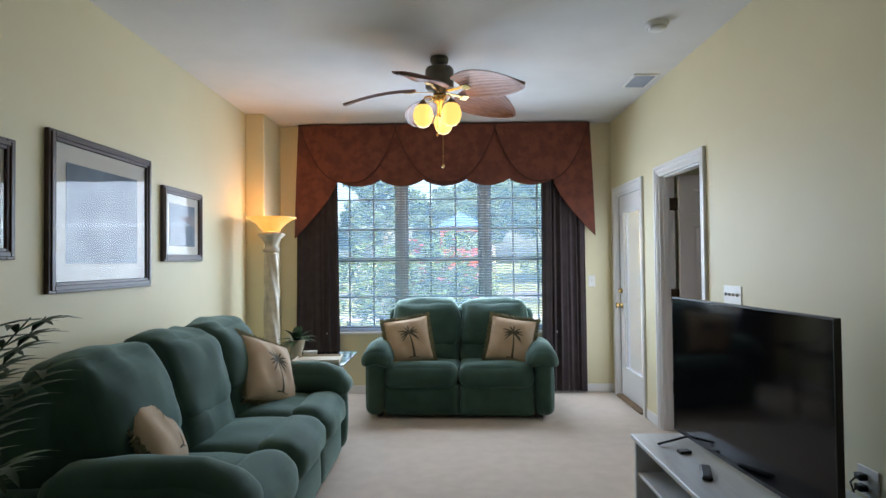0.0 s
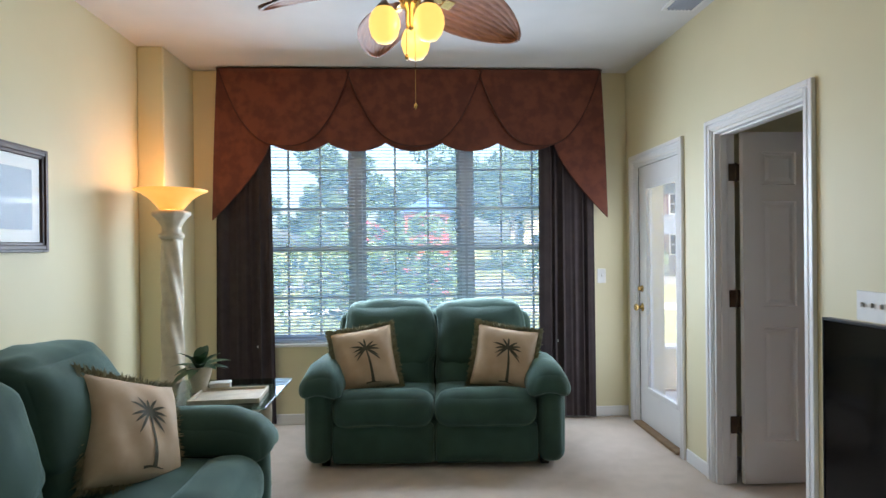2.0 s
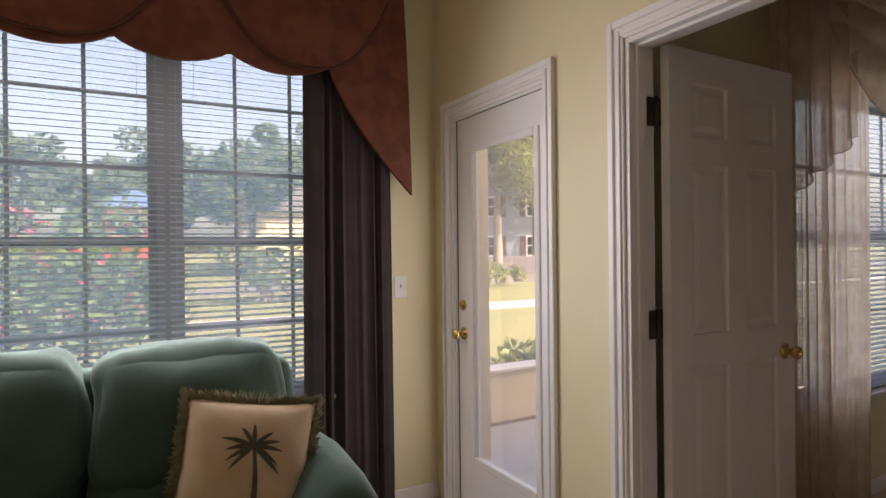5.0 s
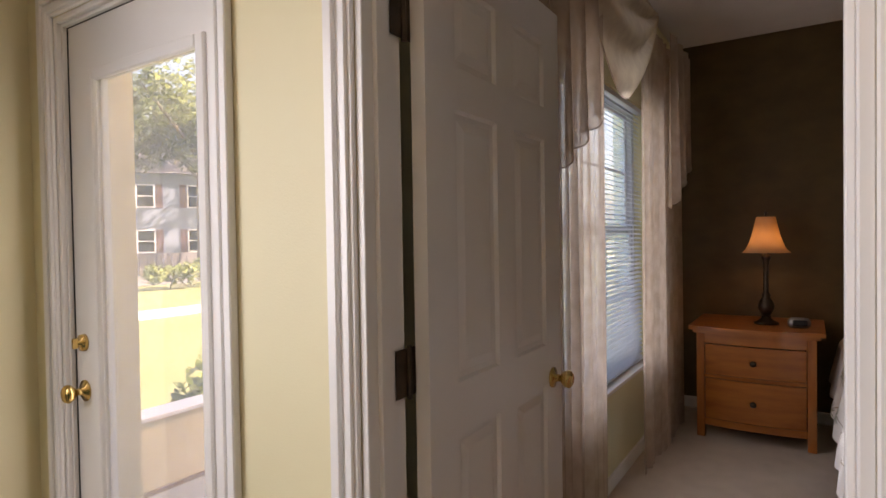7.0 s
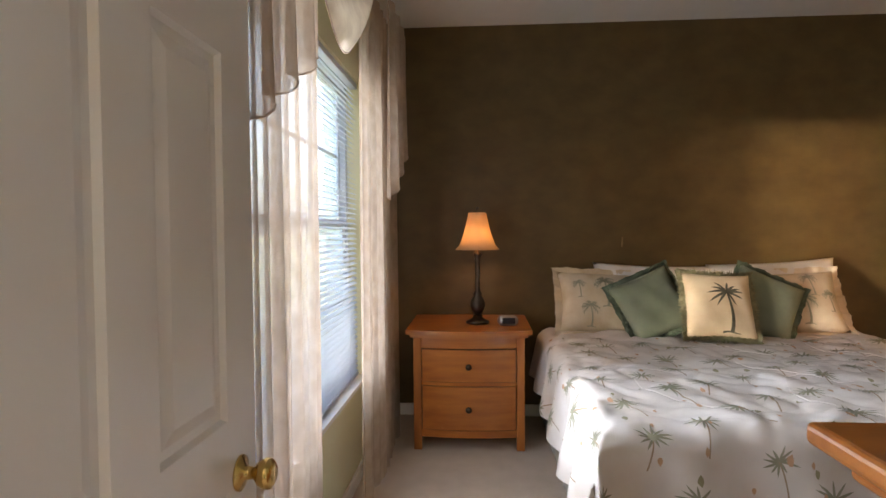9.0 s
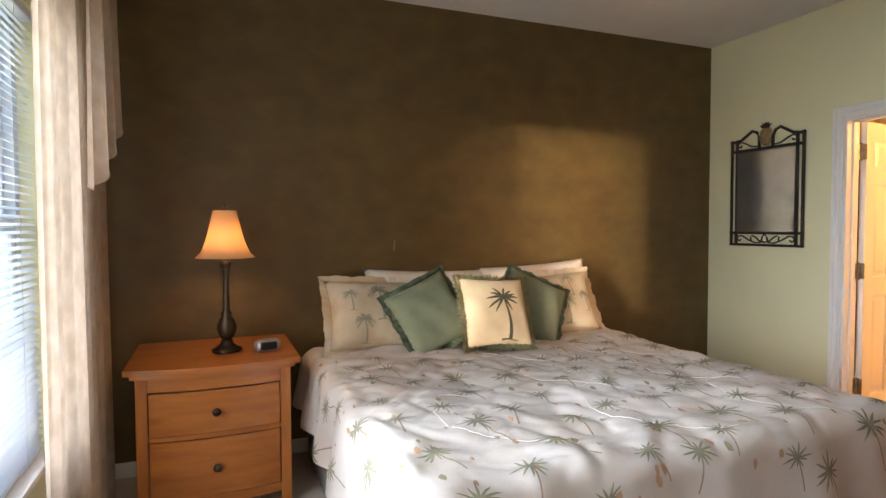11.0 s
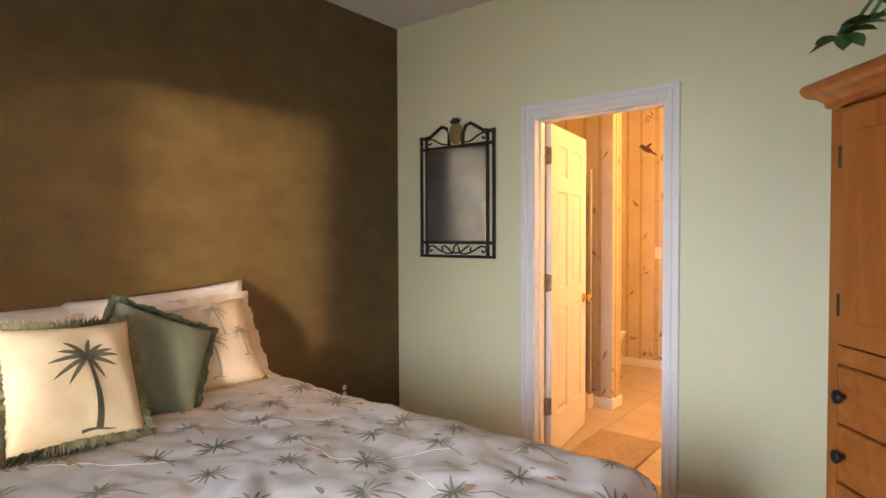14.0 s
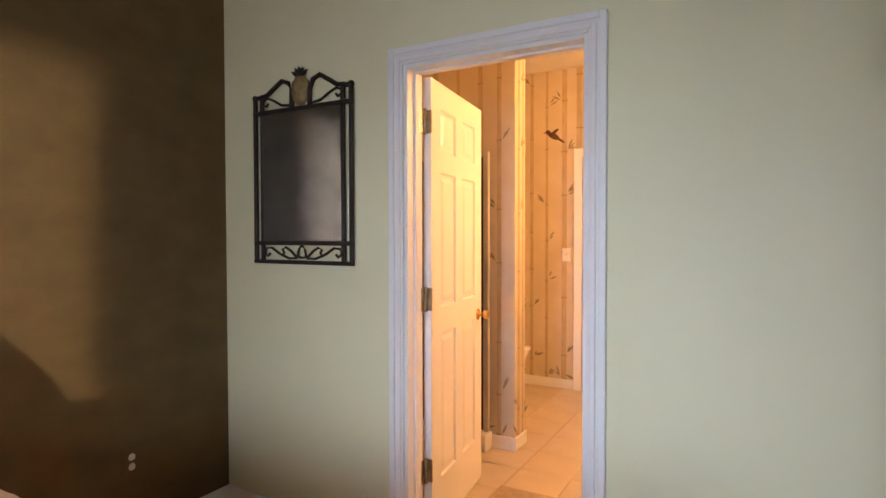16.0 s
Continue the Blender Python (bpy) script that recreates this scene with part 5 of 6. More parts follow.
part("shade", lathe([(0.145 - 0.088 * (k / 10) ** 0.55, 0.48 + 0.24 * k / 10) for k in range(11)], 96, False, lambda r, a, z: r * (1 + 0.012 * math.sin(40 * a))), SHADE, tl, "pleated cream bell shade glowing warmly", smooth=True)
part("finial", lathe([(0.004, 0.52), (0.004, 0.735), (0.011, 0.742), (0.008, 0.755), (0, 0.757)], 12), BRONZE, tl, smooth=True)
lamp("table_bulb", (TLX, TLY, TLZ + 0.56), 0.34, (1.0, 0.62, 0.30), 0.03)

ck = thing("alarm_clock", pose(5.30, 3.985, 0.744, 0, 0, -80), "small silver and black alarm clock on the nightstand", "clock")
part("body", puff(0.13, 0.075, 0.065, 0.03, n=12, at=(0, 0, 0.033)), material("clock_silver", (0.45, 0.45, 0.46), rough=0.3, metal=0.6), ck, smooth=True)
part("display", puff(0.085, 0.02, 0.04, 0.009, n=8, at=(0, -0.032, 0.034)), BLACKPLASTIC, ck, "black oval display", smooth=True)

# chest of drawers beside the door
ch = thing("chest_of_drawers", pose(0, 0, 0), "honey pine chest of drawers against the wall", "chest of drawers")
part("top", box(XB + 0.016, 2.49, 2.60, 3.70, 1.045, 1.078, 0.01, 3), PINE_H, ch, "rounded honey pine top")
part("body", box(XB + 0.02, 2.40, 2.67, 3.63, 0.08, 1.03, 0.006), PINE, ch)
part("cornice", box(XB + 0.018, 2.44, 2.63, 3.67, 1.015, 1.045, 0.01, 3), PINE_H, ch)
part("plinth", box(XB + 0.02, 2.42, 2.65, 3.65, 0, 0.08, 0.006), PINE, ch)
for k in range(4):
    z0 = 0.11 + 0.225 * k
    dr = part("drawer", box(2.40, 2.415, 2.70, 3.60, z0, z0 + 0.21, 0.005), PINE_H, ch)
    for y in (2.92, 3.38):
        kb = lathe([(0.008, 0), (0.008, 0.012), (0.018, 0.02), (0.019, 0.028), (0.010, 0.034), (0, 0.035)], 14)
        bmesh.ops.transform(kb, matrix=pose(2.415, y, z0 + 0.105, 0, 90, 0), verts=kb.verts)
        part("knob", kb, BRONZE, dr, "dark bronze knob", smooth=True)

# corner armoire
AX0, AX1, AY0, AY1 = 0.0, 1.08, 0.0, 0.56
ARM = pose(3.222, 1.195, 0, 0, 0, -51.5) @ pose(-AX1, -AY1 - 0.012, 0)   # stands across the corner
ar = thing("armoire", ARM, "tall honey pine armoire with doors above drawers", "armoire")
part("carcass", boxes((AX0, AX0 + 0.03, AY0, AY1, 0.06, 1.80), (AX1 - 0.03, AX1, AY0, AY1, 0.06, 1.80), (AX0 + 0.03, AX1 - 0.03, AY0, AY0 + 0.015, 0.06, 1.80), (AX0 + 0.03, AX1 - 0.03, AY0 + 0.015, AY1 - 0.03, 0.98, 1.0), (AX0 + 0.03, AX1 - 0.03, AY0 + 0.015, AY1 - 0.02, 1.77, 1.80)), PINE, ar)
part("plinth", box(AX0 - 0.015, AX1 + 0.015, AY0, AY1 + 0.015, 0, 0.09, 0.006), PINE_H, ar)
for xa in (AX0, AX1 - 0.045):
    part("face_stile", box(xa, xa + 0.045, AY1, AY1 + 0.012, 0.09, 1.80), PINE, ar)
bm = bmesh.new()
prof = ((0.0, 1.78), (0.012, 1.785), (0.016, 1.80), (0.03, 1.815), (0.052, 1.825), (0.062, 1.838), (0.066, 1.852), (0.06, 1.866), (0.0, 1.868))
loops = [[bm.verts.new(c) for c in ((AX0 - o, AY0, z), (AX0 - o, AY1 + 0.012 + o, z), (AX1 + o, AY1 + 0.012 + o, z), (AX1 + o, AY0, z))] for o, z in prof]
for a, b in zip(loops, loops[1:]):
    for k in range(4):
        bm.faces.new((a[k], a[(k + 1) % 4], b[(k + 1) % 4], b[k]))
bm.faces.new(loops[-1])
part("cornice", bm, PINE_H, ar, "stepped crown moulding")
AM = (AX0 + AX1) / 2
for x0, x1 in ((AX0 + 0.048, AM - 0.002), (AM + 0.002, AX1 - 0.048)):
    dd = part("door", boxes((x0, x0 + 0.075, AY1 - 0.005, AY1 + 0.014, 1.025, 1.77), (x1 - 0.075, x1, AY1 - 0.005, AY1 + 0.014, 1.025, 1.77), (x0 + 0.075, x1 - 0.075, AY1 - 0.005, AY1 + 0.014, 1.025, 1.10), (x0 + 0.075, x1 - 0.075, AY1 - 0.005, AY1 + 0.014, 1.695, 1.77)), PINE, ar)
    part("door_panel", box(x0 + 0.07, x1 - 0.07, AY1 - 0.008, AY1 + 0.003, 1.095, 1.70), PINE, dd)
    hx = x0 if x0 < AM - 0.1 and x1 < AM else x1
    for z in (1.15, 1.62):
        part("hinge", tube([(hx, AY1 + 0.016, z - 0.035), (hx, AY1 + 0.016, z + 0.035)], 0.005, 8), BRONZE, dd)
part("rail", box(AX0 + 0.045, AX1 - 0.045, AY1 - 0.01, AY1 + 0.012, 0.962, 1.018), PINE_H, ar)
for k, (z0, z1) in enumerate(((0.772, 0.955), (0.585, 0.764), (0.36, 0.577), (0.10, 0.352))):
    dr = part("drawer", box(AX0 + 0.05, AX1 - 0.05, AY1 - 0.02, AY1 + 0.016, z0, z1, 0.006), PINE_H, ar)
    for x in (AX0 + 0.18, AX1 - 0.085):
        kb = lathe([(0.009, 0), (0.009, 0.014), (0.021, 0.022), (0.022, 0.032), (0.012, 0.038), (0, 0.039)], 16)
        bmesh.ops.transform(kb, matrix=pose(x, AY1 + 0.016, (z0 + z1) / 2, -90, 0, 0), verts=kb.verts)
        part("knob", kb, BLACKPLASTIC, dr, "glossy black knob", smooth=True)
iv = thing("ivy_plant", ARM @ pose(AX1 - 0.30, 0.36, 1.868), "trailing green ivy in a pot on the armoire", "plant")
part("pot", lathe([(0.001, 0), (0.06, 0), (0.08, 0.13), (0.07, 0.13), (0.0, 0.11)], 20), CREAM, iv, smooth=True)
bm = bmesh.new()
rng = random.Random(3)
for k in range(16):
    a, fall = (rng.uniform(0, 6.28), 0.0) if k > 6 else (rng.uniform(1.1, 2.0), 0.16)
    pts = [Vector((math.cos(a) * 0.36 * f, math.sin(a) * (0.32 if fall else 0.2) * f, 0.12 + 0.16 * math.sin(math.pi * f * 0.8) + 0.03 * f - fall * f * f)) for f in (0, 0.25, 0.5, 0.75, 1)]
    add_tube(bm, pts, 0.003, 5)
    for q in pts[1:]:
        for _ in range(3):
            b = rng.uniform(0, 6.28)
            add_leaf(bm, q, (math.cos(b), math.sin(b), rng.uniform(-0.3, 0.5)), (0, 0, 1), rng.uniform(0.06, 0.09), 0.055, 0.3, 4)
part("vines", bm, material("ivy_leaf", (0.07, 0.19, 0.06), (0.04, 0.12, 0.04), rough=0.45, scale=15, island=0.25), iv, smooth=True)

# wrought-iron mirror on the south wall
MX0, MX1, MZ0, MZ1, MY = 4.985, 5.585, 1.225, 2.03, YBS + 0.018
IRON = material("dark_wrought_iron", (0.045, 0.032, 0.026), (0.03, 0.022, 0.018), rough=0.5, metal=0.4, scale=25, bump=0.2)
mi = thing("wall_mirror", pose(0, 0, 0), "wrought-iron wall mirror topped with a pineapple", "mirror")
MIRROR = material("silvered_mirror", (0.50, 0.53, 0.56), (0.46, 0.49, 0.52), rough=0.05, metal=1.0)
part("mirror_glass", box(MX0 + 0.065, MX1 - 0.065, MY - 0.004, MY + 0.004, MZ0 + 0.105, MZ1 - 0.095), MIRROR, mi, "silvered glass")
for x in (MX0, MX0 + 0.045, MX1 - 0.065, MX1 - 0.02):
    part("upright_bar", box(x, x + 0.02, MY - 0.008, MY + 0.008, MZ0, MZ1, 0.003, 1), IRON, mi)
for z, hgt in ((MZ0, 0.018), (MZ0 + 0.088, 0.02), (MZ1 - 0.098, 0.02)):
    part("cross_bar", box(MX0 + 0.001, MX1 - 0.001, MY - 0.011, MY + 0.011, z, z + hgt, 0.003, 1), IRON, mi)
MC = (MX0 + MX1) / 2
for sg in (-1, 1):
    part("crest", tube([(MC + sg * o, MY, MZ1 - 0.08 + h) for o, h in ((0.055, 0.0), (0.056, 0.07), (0.075, 0.115), (0.115, 0.13), (0.16, 0.105), (0.21, 0.075), (0.26, 0.066), (0.30, 0.066))], 0.011, 8), IRON, mi, smooth=True)
    part("scroll", tube([(MC + sg * o, MY, MZ1 - 0.08 + h) for o, h in ((0.07, 0.012), (0.12, 0.018), (0.17, 0.045), (0.21, 0.06), (0.235, 0.05), (0.235, 0.028), (0.215, 0.022), (0.205, 0.035))], 0.006, 6), IRON, mi, smooth=True)
    part("scroll", tube([(MC + sg * o, MY, MZ0 + 0.018 + h) for o, h in ((0.03, 0.01), (0.08, 0.008), (0.14, 0.03), (0.19, 0.058), (0.225, 0.055), (0.232, 0.03), (0.215, 0.018), (0.2, 0.03))], 0.006, 6), IRON, mi, smooth=True)
    part("scroll", tube([(MC + sg * o, MY, MZ0 + 0.018 + h) for o, h in ((0.125, 0.02), (0.11, 0.035), (0.12, 0.05), (0.10, 0.06), (0.07, 0.045), (0.04, 0.02), (0.0, 0.012))], 0.006, 6), IRON, mi, smooth=True)
part("scroll", tube([(MC + 0.025 * math.cos(a), MY, MZ0 + 0.03 + 0.055 * math.sin(a)) for a in [math.pi * j / 8 for j in range(9)]], 0.006, 6), IRON, mi, smooth=True)
pn = lathe([(0.02, 0), (0.045, 0.02), (0.052, 0.06), (0.046, 0.10), (0.03, 0.125), (0.0, 0.13)], 20, True, lambda r, a, z: r * (1 + 0.05 * math.sin(8 * a + 60 * z)))
bmesh.ops.transform(pn, matrix=pose(MC, MY, MZ1 - 0.07) @ Matrix.Diagonal((1, 0.5, 1, 1)), verts=pn.verts)
part("pineapple", pn, material("pineapple_paint", (0.30, 0.21, 0.09), (0.20, 0.13, 0.05), rough=0.5, scale=40), mi, "painted metal pineapple", smooth=True)
bm = bmesh.new()
for k in range(9):
    a = -0.9 + 1.8 * k / 8
    add_leaf(bm, (MC, MY, MZ1 + 0.05), (math.sin(a), 0.2 * (-1) ** k, math.cos(a)), (0, 1, 0), 0.06, 0.02, 0.1, 4)
part("pineapple_crown", bm, IRON, mi)

# outlet and hook spot on the brown wall
ob = thing("outlet", pose(XR, 0.984, 0.38, 0, 0, -90), "brown-painted outlet plate with white sockets", "outlet")
part("plate", box(-0.036, 0.036, -0.006, 0.0, -0.058, 0.058, 0.003), BROWN, ob)
for z in (-0.021, 0.021):
    part("socket", lathe([(0.0, 0.009), (0.014, 0.009), (0.016, 0.006)], 16), WHITEPLASTIC, ob).matrix_local = pose(0, 0, z, 90, 0, 0)
ob = part("bare_spot", box(-0.005, 0.005, -0.001, 0.0, -0.035, 0.035), material("scuffed_paint", (0.30, 0.21, 0.11), (0.2, 0.12, 0.05), rough=0.7, scale=40))
ob.matrix_world = pose(XR, 3.148, 1.26, 0, 4, -90)
tagged(ob, "small pale scrape on the brown wall", "wall mark")

# sheer curtains and swag of the bedroom window
SHEER = sheer("taupe_sheer", (0.70, 0.56, 0.46), (0.58, 0.45, 0.36), 0.62)
SCARF = sheer("cream_scarf", (0.72, 0.62, 0.50), (0.60, 0.50, 0.40), 0.85)
RODZ = 2.54
rod = thing("curtain_rod", pose(0, 0, 0), "thin bronze curtain rod above the bedroom window", "curtain rod")
part("pole", tube([(2.72, 4.715, RODZ), (5.32, 4.715, RODZ)], 0.012, 10), BRONZE, rod, smooth=True)
for x in (2.76, 5.28):
    part("bracket", box(x - 0.01, x + 0.01, 4.715, YBN - 0.002, RODZ - 0.012, RODZ + 0.004), BRONZE, rod)
    part("finial", lathe([(0.0, -0.03), (0.022, -0.012), (0.025, 0.0), (0.022, 0.012), (0, 0.03)], 14), BRONZE, rod, smooth=True).matrix_local = pose(2.70 if x < 3 else 5.34, 4.715, RODZ, 0, 90, 0)
drape("sheer_curtain", 2.72, 3.60, 4.70, 0.02, RODZ + 0.02, 9, 0.030, SHEER, "taupe sheer floor-length curtain beside the bedroom window", 0.02, "bedroom sheers", 1.0)
drape("sheer_curtain", 4.23, 5.30, 4.70, 0.02, RODZ + 0.02, 7, 0.030, SHEER, "taupe sheer floor-length curtain beside the bedroom window", 0.02, "bedroom sheers", 4.0)


def swag_cloth(x0, x1, drop, label):
    def at(u, v):
        t = 2 * u - 1
        sag = drop * (1 - t * t) ** 0.9
        z = RODZ + 0.035 - (0.03 + sag * (0.25 + 0.75 * v)) * (0.12 + 0.88 * v) - 0.012 * math.sin(v * 22) * (1 - t * t)
        return (x0 + (x1 - x0) * u, 4.655 - 0.05 * math.sin(math.pi * v) * (1 - t * t) - 0.018 * math.sin(v * 22 + 3 * t) - 0.02, z)
    bm = bmesh.new()
    add_grid(bm, 40, 40, at)
    sc = tagged(part("scarf_valance", bm, SCARF, None, smooth=True), label, "valance", "bedroom scarf")
    part("beaded_edge", tube([at(k / 40, 1) for k in range(41)], 0.003, 6), SHEER, sc, "beaded trim along the edge", smooth=True)


swag_cloth(2.95, 4.30, 0.56, "cream scarf swag draped over the curtain rod")


def tail(x0, x1, y, ztop, zshort, zlong, flip, label):
    def at(u, v):
        uu = 1 - u if flip else u
        zb = zlong + (zshort - zlong) * uu
        ph = 3.5 * 2 * math.pi * u
        return (x0 + (x1 - x0) * u, y + 0.028 * math.sin(ph) * (0.4 + 0.6 * (1 - v)), zb + (ztop - zb) * v + (0.012 * math.sin(ph + 1.2)) * (1 - v))
    bm = bmesh.new()
    add_grid(bm, 44, 14, at)
    tc = tagged(part("scarf_tail", bm, SHEER, None, smooth=True), label, "valance", "bedroom scarf")
    part("beaded_edge", tube([at(k / 43, 0) for k in range(44)], 0.003, 6), SHEER, tc, smooth=True)


tail(2.74, 3.30, 4.62, RODZ + 0.03, 1.86, 1.55, False, "taupe scarf tail hanging beside the window")
tail(4.62, 5.28, 4.62, RODZ + 0.03, 1.88, 1.50, False, "taupe scarf tail hanging beside the window")


# ---- bathroom ----
PAPER = material("cream_wallpaper", (0.66, 0.57, 0.44), (0.60, 0.51, 0.38), rough=0.7, scale=4)
TILE = material("beige_floor_tile", (0.55, 0.46, 0.35), (0.49, 0.40, 0.30), rough=0.3, scale=5)
GROUT = material("tan_grout", (0.47, 0.38, 0.28), rough=0.9)
CANE = material("bamboo_print", (0.55, 0.43, 0.27), (0.45, 0.34, 0.20), rough=0.8, scale=10, stretch=(4, 4, 0.6))
CANEDARK = material("bamboo_leaf_print", (0.32, 0.27, 0.155), (0.25, 0.21, 0.12), rough=0.8, scale=10)
BY = -2.45
structure(part("wall_bath_south", box(3.0, XR + 0.12, BY - 0.12, BY, 0, H), PAPER), "cream bathroom wall papered with bamboo", "wall")
structure(part("wall_bath_east", box(XR, XR + 0.12, BY, YBS - 0.115, 0, H), PAPER), "cream bathroom side wall", "wall")
structure(part("wall_bath_west", box(3.0, 3.12, BY, YBS - 0.115, 0, H), PAPER), "cream bathroom side wall", "wall")
structure(part("wall_bath_partition", box(4.775, XR, -1.03, -0.86, 0, H), PAPER), "papered bathroom partition end", "wall")
structure(part("wall_bath_north", boxes((3.12, B1 - 0.07, YBS - 0.119, YBS - 0.115, 0, H), (B2 + 0.07, XR, YBS - 0.119, YBS - 0.115, 0, H)), PAPER), "bathroom side of the doorway wall", "wall")
structure(part("floor_bath", box(3.0, XR + 0.12, BY - 0.12, YBS - 0.06, -0.1, -0.004), GROUT), "tan grout bed of the bathroom floor", "floor")
fl = bpy.data.objects["floor_bath"]
tile = None
for i in range(9):
    for j in range(10):
        x0, y0 = 3.12 + 0.305 * i, BY + 0.305 * j
        if x0 + 0.305 > XR or y0 + 0.30 > YBS - 0.06:
            continue
        if tile is None:
            o = part("floor_tile", box(0, 0.301, 0, 0.301, -0.006, 0.001, 0.0015, 1), TILE, fl)
            tile = o.data
        else:
            o = new("floor_tile", tile)
            o.parent = fl
        o.location = (x0 + 0.002, y0 + 0.002, 0)
structure(part("baseboard_bath", skirting([(4.763, 4.775, -1.045, -0.846), (4.775, XR, -0.86, -0.846), (4.775, XR, -1.045, -1.03), (4.86, XR, BY, BY + 0.014)]), TRIM), "white bathroom baseboard", "baseboard")


def bamboo(name, m, w, h, xs, label, seed):
    """Printed canes with nodes and leaf sprays, flat on the wall in local xz."""
    r = random.Random(seed)
    b = thing(name, m, label, "wallpaper print")
    for x in xs:
        canes, leaves = bmesh.new(), bmesh.new()
        hw = r.uniform(0.012, 0.026)
        z = -r.uniform(0, 0.3)
        while z < h:
            l = r.uniform(0.32, 0.52)
            z0, z1 = max(0.09, z), min(h - 0.01, z + l)
            if z1 > z0:
                vs = [canes.verts.new((x + s * hw * k, 0, zz)) for zz, k in ((z0, 1.12), (z0 + 0.02, 0.95), (z1 - 0.02, 0.95), (z1, 1.12)) for s in (-1, 1)]
                for k in (0, 2, 4):
                    canes.faces.new((vs[k], vs[k + 1], vs[k + 3], vs[k + 2]))
                vs = [leaves.verts.new((x + s * hw * 1.15, -0.001, z0 + q)) for q in (-0.004, 0.003) for s in (-1, 1)]
                leaves.faces.new((vs[0], vs[1], vs[3], vs[2]))
                if r.random() < 0.45:
                    sg = r.choice((-1, 1))
                    for k in range(r.randint(2, 4)):
                        a = r.uniform(0.2, 1.3)
                        ln, px, pz = r.uniform(0.05, 0.10), x + sg * (hw + 0.01), z0 + r.uniform(0.0, 0.04)
                        ex, ez = px + sg * math.cos(a) * ln, pz + math.sin(a) * ln
                        nx, nz = -math.sin(a) * 0.008, math.cos(a) * 0.008 * sg
                        mx, mz = (px + ex) / 2, (pz + ez) / 2
                        vs = [leaves.verts.new((c, -0.0012 - 0.0002 * k, d)) for c, d in ((px, pz), (mx + nx, mz + nz), (ex, ez), (mx - nx, mz - nz))]
                        leaves.faces.new(vs)
            z += l
        bmesh.ops.remove_doubles(canes, verts=canes.verts, dist=1e-4)
        cane = part("cane", canes, CANE, b)
        tagged(part("leaf_spray", leaves, CANEDARK, cane, "dark bamboo leaves"), kind="stuff")
    return b


bamboo("wallpaper_bamboo", pose(XR, BY + 0.004, 0, 0, 0, 180), 1.2, H, [0.10, 0.27, 0.40, 0.56, 0.70, 0.86, 0.99, 1.12, 1.30], "bamboo canes printed on the far bathroom wallpaper", 4)
bamboo("wallpaper_bamboo", pose(XR, -0.856, 0, 0, 0, 180), 1.0, H, [0.12, 0.30, 0.47, 0.64, 0.80, 0.93], "bamboo canes printed on the partition wallpaper", 9)
bamboo("wallpaper_bamboo", pose(4.771, -0.865, 0, 0, 0, -90), 0.15, H, [0.05, 0.12], "bamboo canes printed on the partition end", 12)
bp = thing("bird_print", pose(5.05, BY + 0.006, 2.23, 0, 0, 180), "small brown bird printed on the wallpaper", "wallpaper print")
BIRD = material("bird_print_brown", (0.16, 0.085, 0.04), (0.08, 0.045, 0.025), rough=0.8, scale=40)
bm = bmesh.new()
for cx, cz, rx, rz, tilt in ((0.0, 0.0, 0.060, 0.026, -0.5), (-0.050, 0.036, 0.024, 0.020, 0.0), (0.066, -0.042, 0.045, 0.010, -0.6), (-0.078, 0.034, 0.014, 0.004, 0.1), (0.01, 0.034, 0.045, 0.014, 0.6)):
    bm.faces.new([bm.verts.new((cx + rx * math.cos(a) * math.cos(tilt) - rz * math.sin(a) * math.sin(tilt), 0.0, cz + rx * math.cos(a) * math.sin(tilt) + rz * math.sin(a) * math.cos(tilt))) for a in [math.pi * k / 8 for k in range(16)]])
part("bird", bm, BIRD, bp)
wall_plate("light_switch", pose(4.93, BY, 1.18, 0, 0, 180), 0.075, 0.118, (0,), "white switch plate on the bamboo wallpaper")
structure(part("trim_closet_door", boxes((4.79, 4.86, BY, BY + 0.02, 0, 2.10), (4.0, 4.79, BY, BY + 0.02, 2.03, 2.10)), TRIM), "white casing in the far bathroom wall", "door casing")
cd = thing("door_closet", pose(4.0, BY + 0.004, 0.01), "closed white door in the far bathroom wall", "door", kind="structure")
part("slab", box(0, 0.785, -0.002, 0.01, 0, 2.015, 0.002, 1), TRIM, cd)
k = lathe([(0.001, 0), (0.028, 0), (0.01, 0.01), (0.01, 0.028), (0.024, 0.04), (0.024, 0.052), (0, 0.058)], 16)
bmesh.ops.transform(k, matrix=pose(0.72, 0.01, 0.91, -90, 0, 0), verts=k.verts)
part("door_knob", k, BRASS, cd, smooth=True)

CERAMIC = material("white_ceramic", (0.80, 0.77, 0.72), (0.78, 0.75, 0.70), rough=0.12, scale=3)
to = thing("toilet", pose(5.30, -1.98, 0, 0, 0, -90), "white ceramic toilet beyond the partition", "toilet")
part("bowl", lathe([(0.12, 0), (0.13, 0.03), (0.10, 0.12), (0.13, 0.25), (0.18, 0.37), (0.19, 0.395), (0.0, 0.395)], 28), CERAMIC, to, smooth=True)
part("seat", lathe([(0.0, 0.395), (0.195, 0.397), (0.205, 0.41), (0.195, 0.425), (0.0, 0.428)], 28), CERAMIC, to, smooth=True)
part("tank", puff(0.42, 0.18, 0.36, 0.03, n=10, at=(0, 0.32, 0.58)), CERAMIC, to, smooth=True)
part("tank_lid", puff(0.45, 0.21, 0.04, 0.015, n=8, at=(0, 0.32, 0.78)), CERAMIC, to, smooth=True)

